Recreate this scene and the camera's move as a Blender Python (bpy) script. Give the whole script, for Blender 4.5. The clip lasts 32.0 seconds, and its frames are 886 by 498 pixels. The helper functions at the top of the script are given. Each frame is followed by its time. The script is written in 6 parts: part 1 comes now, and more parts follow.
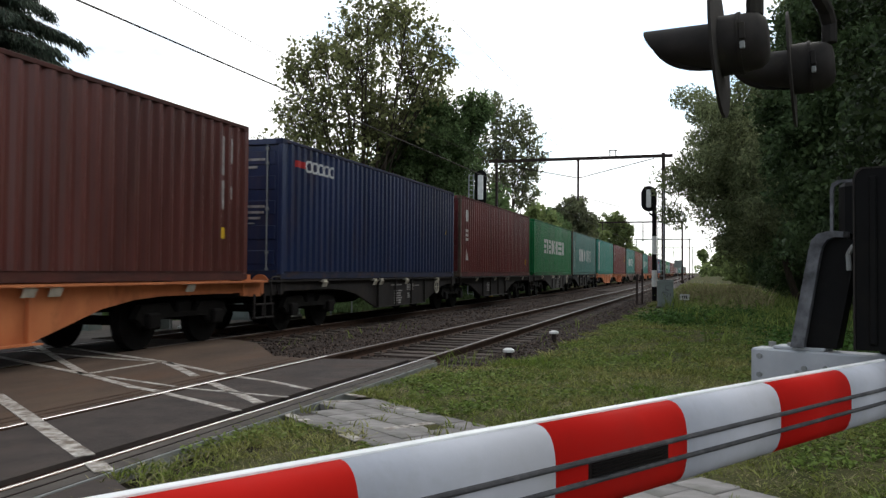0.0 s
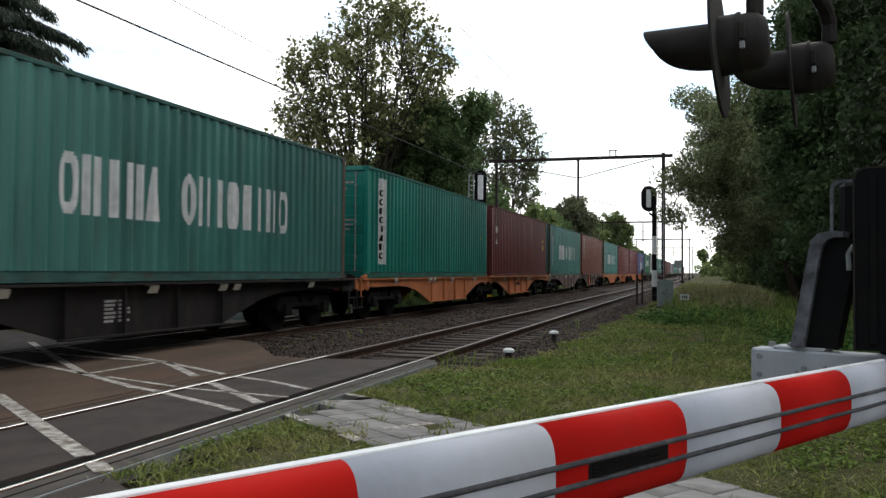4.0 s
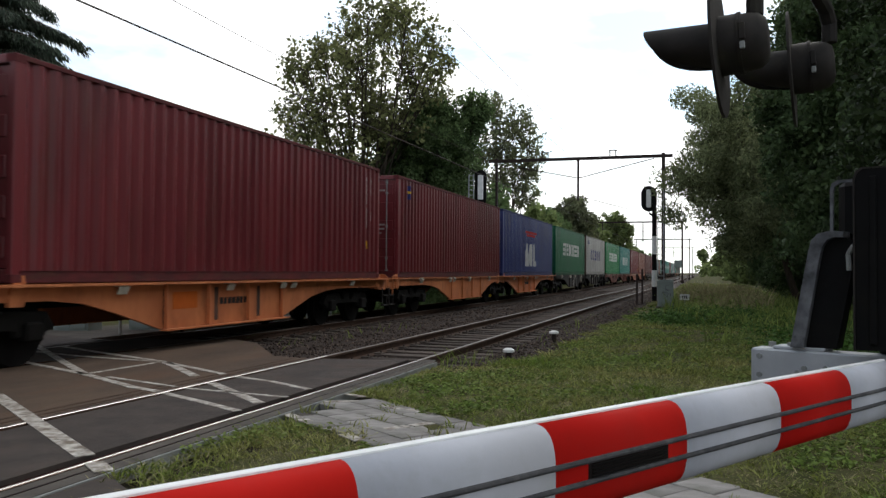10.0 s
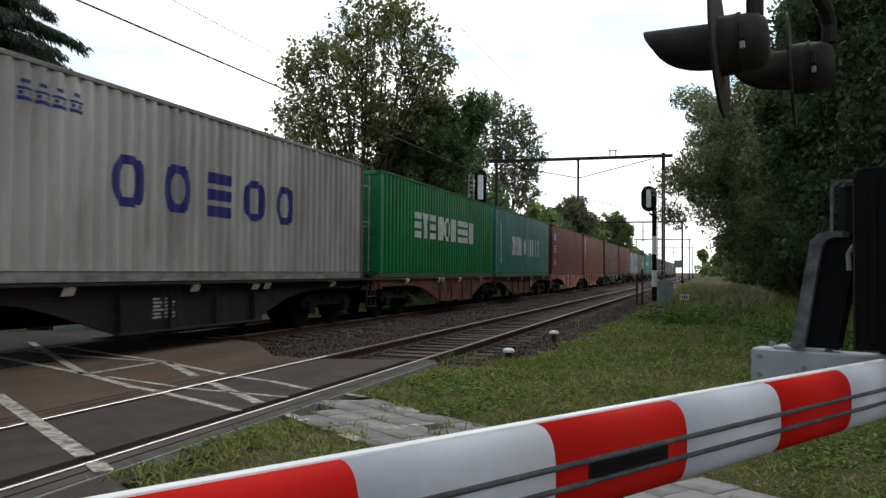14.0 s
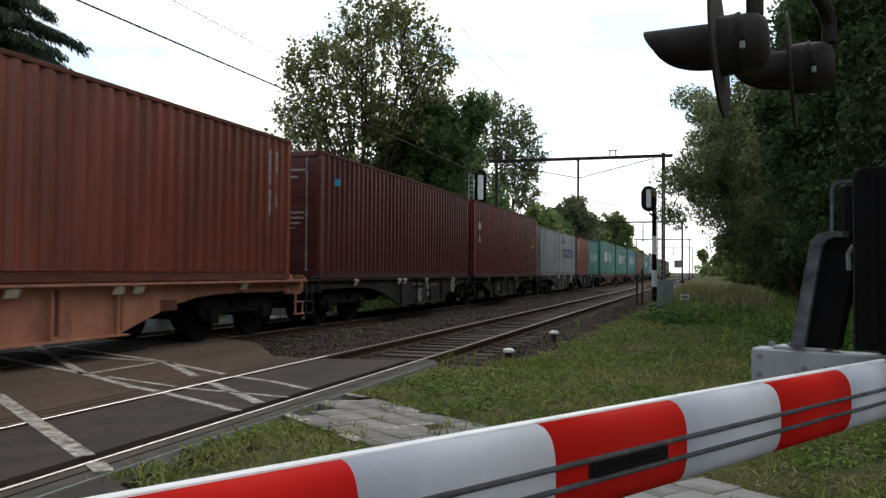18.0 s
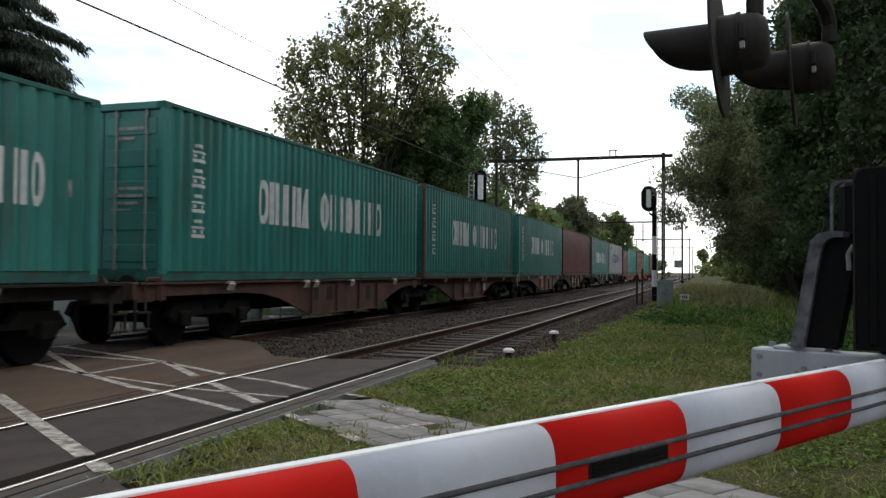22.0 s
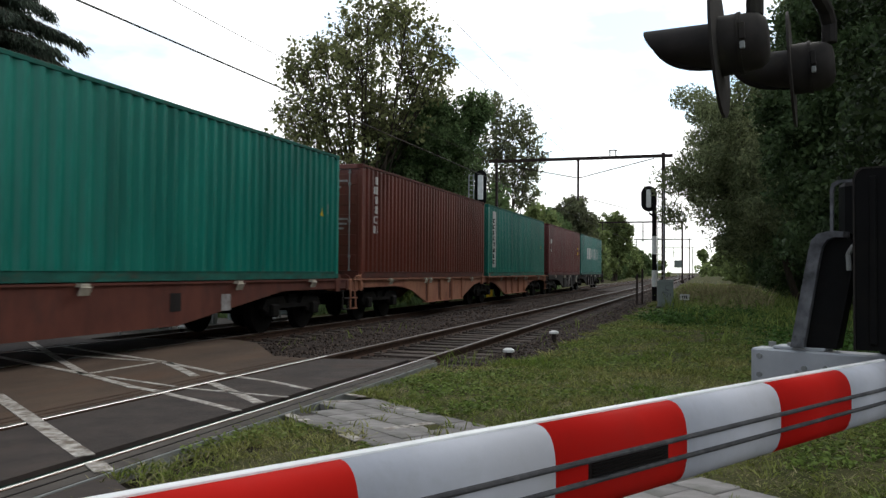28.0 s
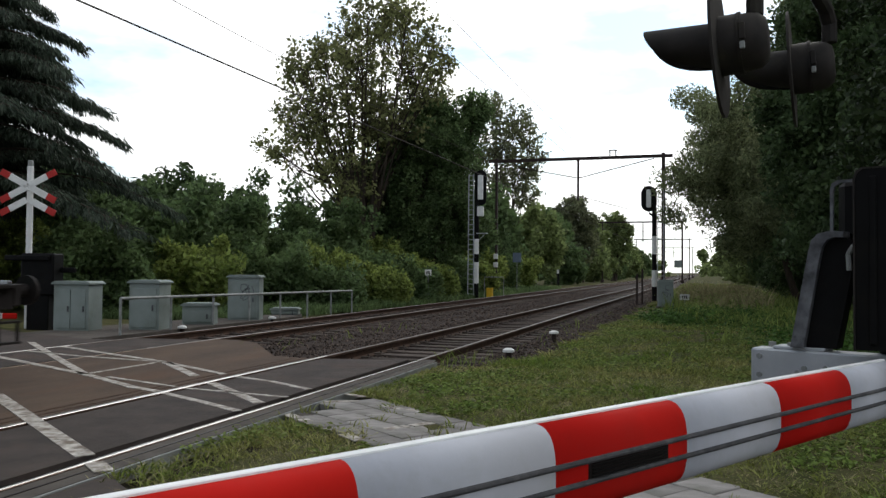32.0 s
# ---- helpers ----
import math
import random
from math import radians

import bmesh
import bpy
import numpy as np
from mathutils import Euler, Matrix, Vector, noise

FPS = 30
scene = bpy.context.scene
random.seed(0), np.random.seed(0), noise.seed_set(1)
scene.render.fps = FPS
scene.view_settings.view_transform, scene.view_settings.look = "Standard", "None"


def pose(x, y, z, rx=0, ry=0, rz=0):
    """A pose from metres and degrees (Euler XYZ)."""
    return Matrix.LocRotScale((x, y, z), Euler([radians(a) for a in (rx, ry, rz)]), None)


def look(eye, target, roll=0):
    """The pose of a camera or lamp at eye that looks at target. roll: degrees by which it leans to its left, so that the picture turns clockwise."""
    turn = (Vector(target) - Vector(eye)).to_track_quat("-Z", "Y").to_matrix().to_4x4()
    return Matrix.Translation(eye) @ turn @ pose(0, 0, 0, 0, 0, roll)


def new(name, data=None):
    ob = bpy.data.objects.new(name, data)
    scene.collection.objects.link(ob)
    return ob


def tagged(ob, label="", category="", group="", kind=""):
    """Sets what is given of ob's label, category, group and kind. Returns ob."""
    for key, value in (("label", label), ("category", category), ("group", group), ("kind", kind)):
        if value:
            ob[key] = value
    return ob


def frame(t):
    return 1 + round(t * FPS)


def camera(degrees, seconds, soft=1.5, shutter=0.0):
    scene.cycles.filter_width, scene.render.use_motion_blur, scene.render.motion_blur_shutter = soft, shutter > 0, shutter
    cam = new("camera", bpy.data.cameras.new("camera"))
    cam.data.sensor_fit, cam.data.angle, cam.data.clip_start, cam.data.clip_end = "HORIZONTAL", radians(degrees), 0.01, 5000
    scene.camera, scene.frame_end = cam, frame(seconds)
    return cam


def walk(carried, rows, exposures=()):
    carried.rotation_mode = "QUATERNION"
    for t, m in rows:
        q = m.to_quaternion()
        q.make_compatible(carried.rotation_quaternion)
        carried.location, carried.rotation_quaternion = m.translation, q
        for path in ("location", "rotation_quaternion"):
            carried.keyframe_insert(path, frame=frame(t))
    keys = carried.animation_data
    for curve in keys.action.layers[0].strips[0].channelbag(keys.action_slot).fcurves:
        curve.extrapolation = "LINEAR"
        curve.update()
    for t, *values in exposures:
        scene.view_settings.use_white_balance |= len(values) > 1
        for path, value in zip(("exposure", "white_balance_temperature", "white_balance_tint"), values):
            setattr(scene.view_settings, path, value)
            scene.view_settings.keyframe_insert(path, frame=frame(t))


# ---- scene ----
cam = camera(56.587, 32.0, soft=1.4, shutter=0.12)
EYE = Vector((0.0, 0.0, 1.30))
FWD = Vector((-0.30076, 0.95333, 0.02639))
VIEW = look(EYE, EYE + FWD * 10, 0.43)
walk(cam, [(0.0, VIEW), (32.0, VIEW)], [(0.0, 0.22), (3.0, 0.22), (6.0, 0.10), (29.0, 0.06), (31.0, 0.02), (32.0, 0.0)])

# ---- light ----
SUN_ELEV, SUN_AZ = radians(38), radians(22)      # azimuth from +y towards +x

SUN_DIR = (math.sin(SUN_AZ) * math.cos(SUN_ELEV), math.cos(SUN_AZ) * math.cos(SUN_ELEV), math.sin(SUN_ELEV))
GLOW_DIR = (math.sin(SUN_AZ) * math.cos(0.2), math.cos(SUN_AZ) * math.cos(0.2), math.sin(0.2))


def sky():
    w = bpy.data.worlds.new("sky")
    scene.world = w
    w.use_nodes = True
    nt = w.node_tree
    nt.nodes.clear()
    out = nt.nodes.new("ShaderNodeOutputWorld")
    bg = nt.nodes.new("ShaderNodeBackground")
    bg.inputs["Strength"].default_value = 0.10
    nish = nt.nodes.new("ShaderNodeTexSky")
    nish.sky_type = "NISHITA"
    nish.sun_disc = False
    nish.sun_elevation = SUN_ELEV
    nish.sun_rotation = SUN_AZ
    nish.air_density, nish.dust_density = 1.3, 0.6
    tc = nt.nodes.new("ShaderNodeTexCoord")
    mp = nt.nodes.new("ShaderNodeMapping")
    mp.inputs["Scale"].default_value = (1.6, 1.6, 4.5)
    mp.inputs["Location"].default_value = (0.4, 0.1, 0.35)
    nz = nt.nodes.new("ShaderNodeTexNoise")
    nz.inputs["Scale"].default_value = 2.2
    nz.inputs["Detail"].default_value = 6
    nz.inputs["Roughness"].default_value = 0.5
    ramp = nt.nodes.new("ShaderNodeValToRGB")
    ramp.color_ramp.elements[0].position = 0.37
    ramp.color_ramp.elements[0].color = (0.36, 0.36, 0.36, 1)
    ramp.color_ramp.elements[1].position = 0.50
    ramp.color_ramp.elements[1].color = (1, 1, 1, 1)
    # overcast layer: bright towards the veiled sun, dimmer behind
    dot = nt.nodes.new("ShaderNodeVectorMath")
    dot.operation = "DOT_PRODUCT"
    dot.inputs[1].default_value = GLOW_DIR
    nt.links.new(tc.outputs["Generated"], dot.inputs[0])
    glow = nt.nodes.new("ShaderNodeMapRange")
    glow.interpolation_type = "SMOOTHSTEP"
    glow.inputs["From Min"].default_value = -0.25
    glow.inputs["From Max"].default_value = 0.9
    nt.links.new(dot.outputs["Value"], glow.inputs["Value"])
    cloud = nt.nodes.new("ShaderNodeMix")
    cloud.data_type = "RGBA"
    cloud.inputs["A"].default_value = (7.6, 7.9, 8.4, 1)
    cloud.inputs["B"].default_value = (15.0, 15.1, 15.1, 1)
    nt.links.new(glow.outputs[0], cloud.inputs["Factor"])
    mix = nt.nodes.new("ShaderNodeMix")
    mix.data_type = "RGBA"
    L = nt.links.new
    L(tc.outputs["Generated"], mp.inputs["Vector"])
    L(mp.outputs[0], nz.inputs["Vector"])
    L(nz.outputs["Fac"], ramp.inputs[0])
    L(ramp.outputs[0], mix.inputs["Factor"])
    veil = nt.nodes.new("ShaderNodeMix")
    veil.data_type, veil.blend_type = "RGBA", "MULTIPLY"
    veil.inputs["Factor"].default_value = 1.0
    veil.inputs["B"].default_value = (1.05, 1.5, 1.85, 1)
    L(nish.outputs[0], veil.inputs["A"])
    L(veil.outputs["Result"], mix.inputs["A"])
    L(cloud.outputs["Result"], mix.inputs["B"])
    L(mix.outputs["Result"], bg.inputs["Color"])
    L(bg.outputs[0], out.inputs["Surface"])


sky()
sun = new("sun", bpy.data.lights.new("sun", "SUN"))
sun.data.energy, sun.data.angle, sun.data.color = 0.7, radians(25), (1.0, 0.95, 0.88)
sun.matrix_world = look(Vector(SUN_DIR) * 60, (0, 0, 0))


# ---- materials ----
def mat(name, c1, c2=None, scale=4.0, rough=0.7, metal=0.0, bump=0.0, bscale=40.0, stain=None, stain_amt=0.0,
        stain_scale=1.2, rand=0.0, island=0.0, stretch=(1, 1, 1), spec=0.15):
    """Two-scale procedural surface: colour noise, stains, fine bump, spread between pieces."""
    m = bpy.data.materials.new(name)
    m.use_nodes = True
    nt = m.node_tree
    N, L = nt.nodes.new, nt.links.new
    b = nt.nodes["Principled BSDF"]
    b.inputs["Roughness"].default_value = rough
    b.inputs["Metallic"].default_value = metal
    b.inputs["Specular IOR Level"].default_value = spec
    tc = N("ShaderNodeTexCoord")
    mp = N("ShaderNodeMapping")
    mp.inputs["Scale"].default_value = stretch
    L(tc.outputs["Object"], mp.inputs["Vector"])
    nz = N("ShaderNodeTexNoise")
    nz.inputs["Scale"].default_value = scale
    nz.inputs["Detail"].default_value = 7
    nz.inputs["Roughness"].default_value = 0.6
    L(mp.outputs[0], nz.inputs["Vector"])
    mx = N("ShaderNodeMix")
    mx.data_type = "RGBA"
    c2 = c2 or tuple(v * 0.75 for v in c1)
    mx.inputs["A"].default_value = (*c1, 1)
    mx.inputs["B"].default_value = (*c2, 1)
    rp = N("ShaderNodeMapRange")
    rp.inputs["From Min"].default_value = 0.35
    rp.inputs["From Max"].default_value = 0.65
    L(nz.outputs["Fac"], rp.inputs["Value"])
    L(rp.outputs[0], mx.inputs["Factor"])
    col = mx.outputs["Result"]
    if stain:
        n2 = N("ShaderNodeTexNoise")
        n2.inputs["Scale"].default_value = stain_scale
        n2.inputs["Detail"].default_value = 8
        n2.inputs["Roughness"].default_value = 0.65
        L(mp.outputs[0], n2.inputs["Vector"])
        r2 = N("ShaderNodeMapRange")
        r2.inputs["From Min"].default_value = 0.52
        r2.inputs["From Max"].default_value = 0.72
        r2.inputs["To Max"].default_value = stain_amt
        L(n2.outputs["Fac"], r2.inputs["Value"])
        m2 = N("ShaderNodeMix")
        m2.data_type = "RGBA"
        L(r2.outputs[0], m2.inputs["Factor"])
        L(col, m2.inputs["A"])
        m2.inputs["B"].default_value = (*stain, 1)
        col = m2.outputs["Result"]
    for amt, node, sock in ((rand, "ShaderNodeObjectInfo", "Random"), (island, "ShaderNodeNewGeometry", "Random Per Island")):
        if amt:
            oi = N(node)
            hs = N("ShaderNodeHueSaturation")
            mr = N("ShaderNodeMapRange")
            mr.inputs["To Min"].default_value = 1 - amt
            mr.inputs["To Max"].default_value = 1 + amt
            L(oi.outputs[sock], mr.inputs["Value"])
            L(mr.outputs[0], hs.inputs["Value"])
            L(col, hs.inputs["Color"])
            col = hs.outputs["Color"]
    L(col, b.inputs["Base Color"])
    if bump:
        n3 = N("ShaderNodeTexNoise")
        n3.inputs["Scale"].default_value = bscale
        n3.inputs["Detail"].default_value = 5
        L(mp.outputs[0], n3.inputs["Vector"])
        bp = N("ShaderNodeBump")
        bp.inputs["Strength"].default_value = bump
        bp.inputs["Distance"].default_value = 0.02
        L(n3.outputs["Fac"], bp.inputs["Height"])
        L(bp.outputs[0], b.inputs["Normal"])
    return m


def leaf_mat(name, c1, c2, trans=0.35):
    m = mat(name, c1, c2, scale=0.6, rough=0.65, island=0.55, spec=0.15)
    nt = m.node_tree
    b = nt.nodes["Principled BSDF"]
    tr = nt.nodes.new("ShaderNodeBsdfTranslucent")
    ms = nt.nodes.new("ShaderNodeMixShader")
    ms.inputs[0].default_value = trans
    out = nt.nodes["Material Output"]
    src = b.inputs["Base Color"].links[0].from_socket
    nt.links.new(src, tr.inputs["Color"])
    nt.links.new(b.outputs[0], ms.inputs[1])
    nt.links.new(tr.outputs[0], ms.inputs[2])
    nt.links.new(ms.outputs[0], out.inputs["Surface"])
    return m


def cont_mat(name, c, dirt=0.25):
    d = tuple(v * 0.62 for v in c)
    return mat("paint_" + name, c, d, scale=1.1, rough=0.36, bump=0.05, bscale=25,
               stain=(0.10, 0.055, 0.035), stain_amt=dirt, stain_scale=2.6, stretch=(1, 1, 0.22), spec=0.42)


M = dict(
    grass=mat("grass_ground", (0.04, 0.046, 0.016), (0.085, 0.08, 0.036), scale=2.3, rough=1.0, spec=0.05, bump=0.6, bscale=30,
              stain=(0.12, 0.10, 0.055), stain_amt=0.6, stain_scale=0.8),
    blade=leaf_mat("grass_blade", (0.105, 0.16, 0.022), (0.265, 0.255, 0.09), 0.33),
    ballast=mat("ballast_bed", (0.048, 0.035, 0.028), (0.025, 0.019, 0.016), scale=16, rough=0.95, bump=1.0, bscale=28),
    stone=mat("ballast_stone", (0.098, 0.074, 0.062), (0.045, 0.034, 0.028), scale=9, rough=0.95, island=0.7, bump=0.4, bscale=60),
    rail_side=mat("rail_rust", (0.075, 0.042, 0.028), (0.045, 0.028, 0.02), scale=8, rough=0.85, bump=0.2),
    rail_head=mat("rail_head_steel", (0.6, 0.58, 0.56), (0.42, 0.4, 0.38), scale=3, rough=0.3, metal=1.0, stretch=(1, .05, 1)),
    rail_worn=mat("rail_head_worn", (0.20, 0.175, 0.16), (0.11, 0.092, 0.082), scale=3, rough=0.45, metal=0.8, stretch=(1, .05, 1)),
    rail_dull=mat("rail_head_dull", (0.14, 0.115, 0.10), (0.07, 0.052, 0.042), scale=3, rough=0.2, metal=1.0, stretch=(1, .05, 1)),
    sleeper=mat("sleeper_wood", (0.10, 0.08, 0.068), (0.036, 0.028, 0.024), scale=6, rough=0.9, bump=0.5, rand=0.4, stretch=(0.3, 3, 3)),
    asphalt=mat("asphalt", (0.068, 0.055, 0.048), (0.041, 0.034, 0.031), scale=2.2, rough=0.82, bump=0.35, bscale=120,
                stain=(0.10, 0.06, 0.042), stain_amt=0.45, stain_scale=0.7),
    asphalt_rust=mat("asphalt_rust_tinted", (0.100, 0.068, 0.047), (0.060, 0.043, 0.033), scale=1.6, rough=0.85, bump=0.35, bscale=110,
                     stain=(0.12, 0.065, 0.04), stain_amt=0.6, stain_scale=1.3, stretch=(1, 0.4, 1)),
    concrete=mat("edge_concrete", (0.105, 0.092, 0.08), (0.065, 0.057, 0.05), scale=3, rough=0.9, bump=0.3, stain=(0.07, 0.065, 0.05), stain_amt=0.5),
    tile=mat("paving_tile", (0.27, 0.255, 0.24), (0.17, 0.16, 0.15), scale=5, rough=0.9, bump=0.25, rand=0.22, stain=(0.11, 0.12, 0.07), stain_amt=0.5),
    paint=mat("road_paint", (0.55, 0.52, 0.47), (0.15, 0.12, 0.095), scale=9, rough=0.7, stain=(0.085, 0.07, 0.06), stain_amt=0.95, stain_scale=7),
    boom_white=mat("boom_white", (0.47, 0.48, 0.52), (0.41, 0.42, 0.455), scale=5, rough=0.7, spec=0.08, stain=(0.33, 0.33, 0.31), stain_amt=0.3, stain_scale=16, bump=.03, bscale=60),
    boom_red=mat("boom_red", (0.47, 0.012, 0.008), (0.40, 0.010, 0.007), scale=3, rough=0.7, spec=0.05, stain=(0.35, 0.02, 0.015), stain_amt=0.4, stain_scale=6),
    boom_lip=mat("boom_lip", (0.82, 0.83, 0.82), (0.68, 0.7, 0.68), scale=4, rough=0.35, spec=0.5, stain=(0.3, 0.32, 0.25), stain_amt=0.4, stain_scale=8),
    rubber=mat("rubber_strip", (0.075, 0.075, 0.078), (0.04, 0.04, 0.042), scale=22, rough=0.8, stain=(.16, .155, .145), stain_amt=.5, stain_scale=30),
    led=mat("led_window", (0.010, 0.007, 0.007), (0.017, 0.011, 0.011), scale=80, rough=0.35),
    galv=mat("galvanised", (0.42, 0.44, 0.46), (0.33, 0.35, 0.37), scale=7, rough=0.5, metal=0.35, stain=(0.25, 0.25, 0.25), stain_amt=0.4, bump=0.05),
    black=mat("black_paint", (0.0065, 0.0065, 0.007), (0.0045, 0.0044, 0.0043), scale=4, rough=0.55, stain=(0.014, 0.0125, 0.009), stain_amt=0.5, stain_scale=5, spec=0.08, bump=0.05),
    lamp_black=mat("lamp_black", (0.027, 0.023, 0.020), (0.015, 0.013, 0.0115), scale=9, rough=0.7, spec=0.2, stain=(0.05, 0.048, 0.026), stain_amt=0.5, stain_scale=7),
    straw=mat("dry_straw", (0.34, 0.30, 0.17), (0.24, 0.21, 0.11), scale=3, rough=0.9, island=0.4, spec=0.1),
    mark_faint=mat("marking_faint", (0.38, 0.37, 0.36), (0.2, 0.17, 0.16), scale=9, rough=0.7),
    post_rust=mat("rusty_post", (0.11, 0.075, 0.055), (0.07, 0.05, 0.04), scale=5, rough=0.8, stain=(0.05, 0.09, 0.075), stain_amt=0.6, stain_scale=4),
    black_edge=mat("black_worn_lit_edge", (0.15, 0.155, 0.165), (0.045, 0.046, 0.05), scale=14, rough=0.5, stain=(0.012, 0.012, 0.012), stain_amt=0.8, stain_scale=22),
    cabinet=mat("cabinet_grey", (0.23, 0.265, 0.25), (0.18, 0.21, 0.195), scale=1.6, rough=0.6, stain=(0.12, 0.14, 0.11), stain_amt=0.5, stain_scale=2),
    steel=mat("mast_steel", (0.045, 0.031, 0.029), (0.03, 0.022, 0.02), scale=4, rough=0.7),
    grey_steel=mat("rail_steel_grey", (0.3, 0.31, 0.3), (0.2, 0.21, 0.2), scale=5, rough=0.6, metal=0.3),
    white=mat("sign_white", (0.75, 0.75, 0.73), (0.62, 0.62, 0.6), scale=4, rough=0.5),
    red=mat("sign_red", (0.45, 0.035, 0.03), (0.36, 0.03, 0.026), scale=4, rough=0.5),
    panel_beige=mat("panel_beige", (0.42, 0.25, 0.13), (0.32, 0.18, 0.09), scale=4, rough=0.7, stain=(0.12, 0.06, 0.04), stain_amt=0.6, stain_scale=5),
    plate_blue=mat("plate_blue_grey", (0.15, 0.19, 0.25), (0.11, 0.14, 0.19), scale=4, rough=0.5),
    yellow=mat("label_yellow", (0.7, 0.45, 0.03), (0.55, 0.35, 0.03), scale=6, rough=0.6),
    # wheels, bogies and sills: under-train shade is put into near-black base colours
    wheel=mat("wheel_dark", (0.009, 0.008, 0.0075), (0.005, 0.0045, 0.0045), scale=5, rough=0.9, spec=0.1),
    bogie=mat("bogie_dirt_shade", (0.009, 0.008, 0.007), (0.005, 0.0045, 0.004), scale=4, rough=0.9, bump=0.3, spec=0.1),
    lock=mat("lock_beige", (0.5, 0.46, 0.37), (0.36, 0.32, 0.26), scale=8, rough=0.7),
    mark=mat("marking_white", (0.62, 0.62, 0.6), (0.5, 0.5, 0.48), scale=5, rough=0.6, stain=(0.35, 0.35, 0.33), stain_amt=0.5, stain_scale=4),
    mark_blue=mat("marking_blue", (0.02, 0.025, 0.13), (0.03, 0.035, 0.14), scale=5, rough=0.6),
    mark_red=mat("marking_red", (0.45, 0.03, 0.03), (0.36, 0.03, 0.03), scale=5, rough=0.6),
    mark_cyan=mat("marking_cyan", (0.02, 0.33, 0.5), (0.02, 0.28, 0.45), scale=5, rough=0.6),
    wire=mat("cable", (0.075, 0.067, 0.06), (0.05, 0.044, 0.04), rough=0.8),
    bark=mat("bark", (0.07, 0.055, 0.042), (0.04, 0.032, 0.025), scale=5, rough=0.95, bump=0.8, bscale=12, stretch=(1, 1, 0.3)),
    leaf_lime=leaf_mat("leaf_olive", (0.20, 0.21, 0.085), (0.13, 0.145, 0.06), 0.5),
    leaf_open=leaf_mat("leaf_grey_green", (0.18, 0.195, 0.105), (0.12, 0.135, 0.075), 0.45),
    leaf_mid=leaf_mat("leaf_mid_green", (0.125, 0.18, 0.07), (0.075, 0.12, 0.048), 0.4),
    leaf_dark=leaf_mat("leaf_dark_green", (0.078, 0.115, 0.048), (0.05, 0.08, 0.034), 0.38),
    # darker leaf copy for the near shrubs, with their shade put into the colour
    leaf_shaded=leaf_mat("leaf_shaded", (0.036, 0.053, 0.019), (0.018, 0.03, 0.012), 0.25),
    leaf_nettle=leaf_mat("leaf_nettle", (0.075, 0.15, 0.03), (0.045, 0.095, 0.022), 0.35),
    leaf_clover=leaf_mat("leaf_clover", (0.135, 0.205, 0.045), (0.175, 0.205, 0.06), 0.35),
    leaf_willow=leaf_mat("leaf_willow", (0.20, 0.225, 0.115), (0.115, 0.14, 0.065), 0.45),
    leaf_far=leaf_mat("leaf_far", (0.215, 0.265, 0.10), (0.14, 0.185, 0.07), 0.5),
    leaf_bramble=leaf_mat("leaf_bramble", (0.22, 0.27, 0.07), (0.15, 0.2, 0.055), 0.45),
    needle=leaf_mat("needle", (0.06, 0.08, 0.055), (0.036, 0.05, 0.036), 0.3),
)
M["led"].node_tree.nodes["Principled BSDF"].inputs["Specular IOR Level"].default_value = 0.08
COL = dict(
    maroon=cont_mat("maroon", (0.150, 0.027, 0.027)), brown=cont_mat("brown", (0.108, 0.031, 0.025)),
    rust=cont_mat("rust", (0.20, 0.052, 0.03)), darkred=cont_mat("dark_red", (0.165, 0.023, 0.028)),
    oxblood=cont_mat("oxblood", (0.112, 0.026, 0.025)), oxide=cont_mat("oxide", (0.148, 0.037, 0.024)),
    navy=cont_mat("navy", (0.018, 0.03, 0.085)), blue=cont_mat("blue", (0.027, 0.045, 0.185)),
    green=cont_mat("green", (0.002, 0.18, 0.05), 0.08), green_deep=cont_mat("deep_green", (0.003, 0.128, 0.05), 0.15), teal=cont_mat("teal", (0.034, 0.205, 0.172)),
    teal2=cont_mat("teal_green", (0.008, 0.21, 0.158), 0.10), teal_pale=cont_mat("pale_teal", (0.06, 0.195, 0.165), 0.2),
    white=cont_mat("white", (0.40, 0.385, 0.36), 0.35), grey=cont_mat("grey", (0.30, 0.315, 0.32), 0.2))
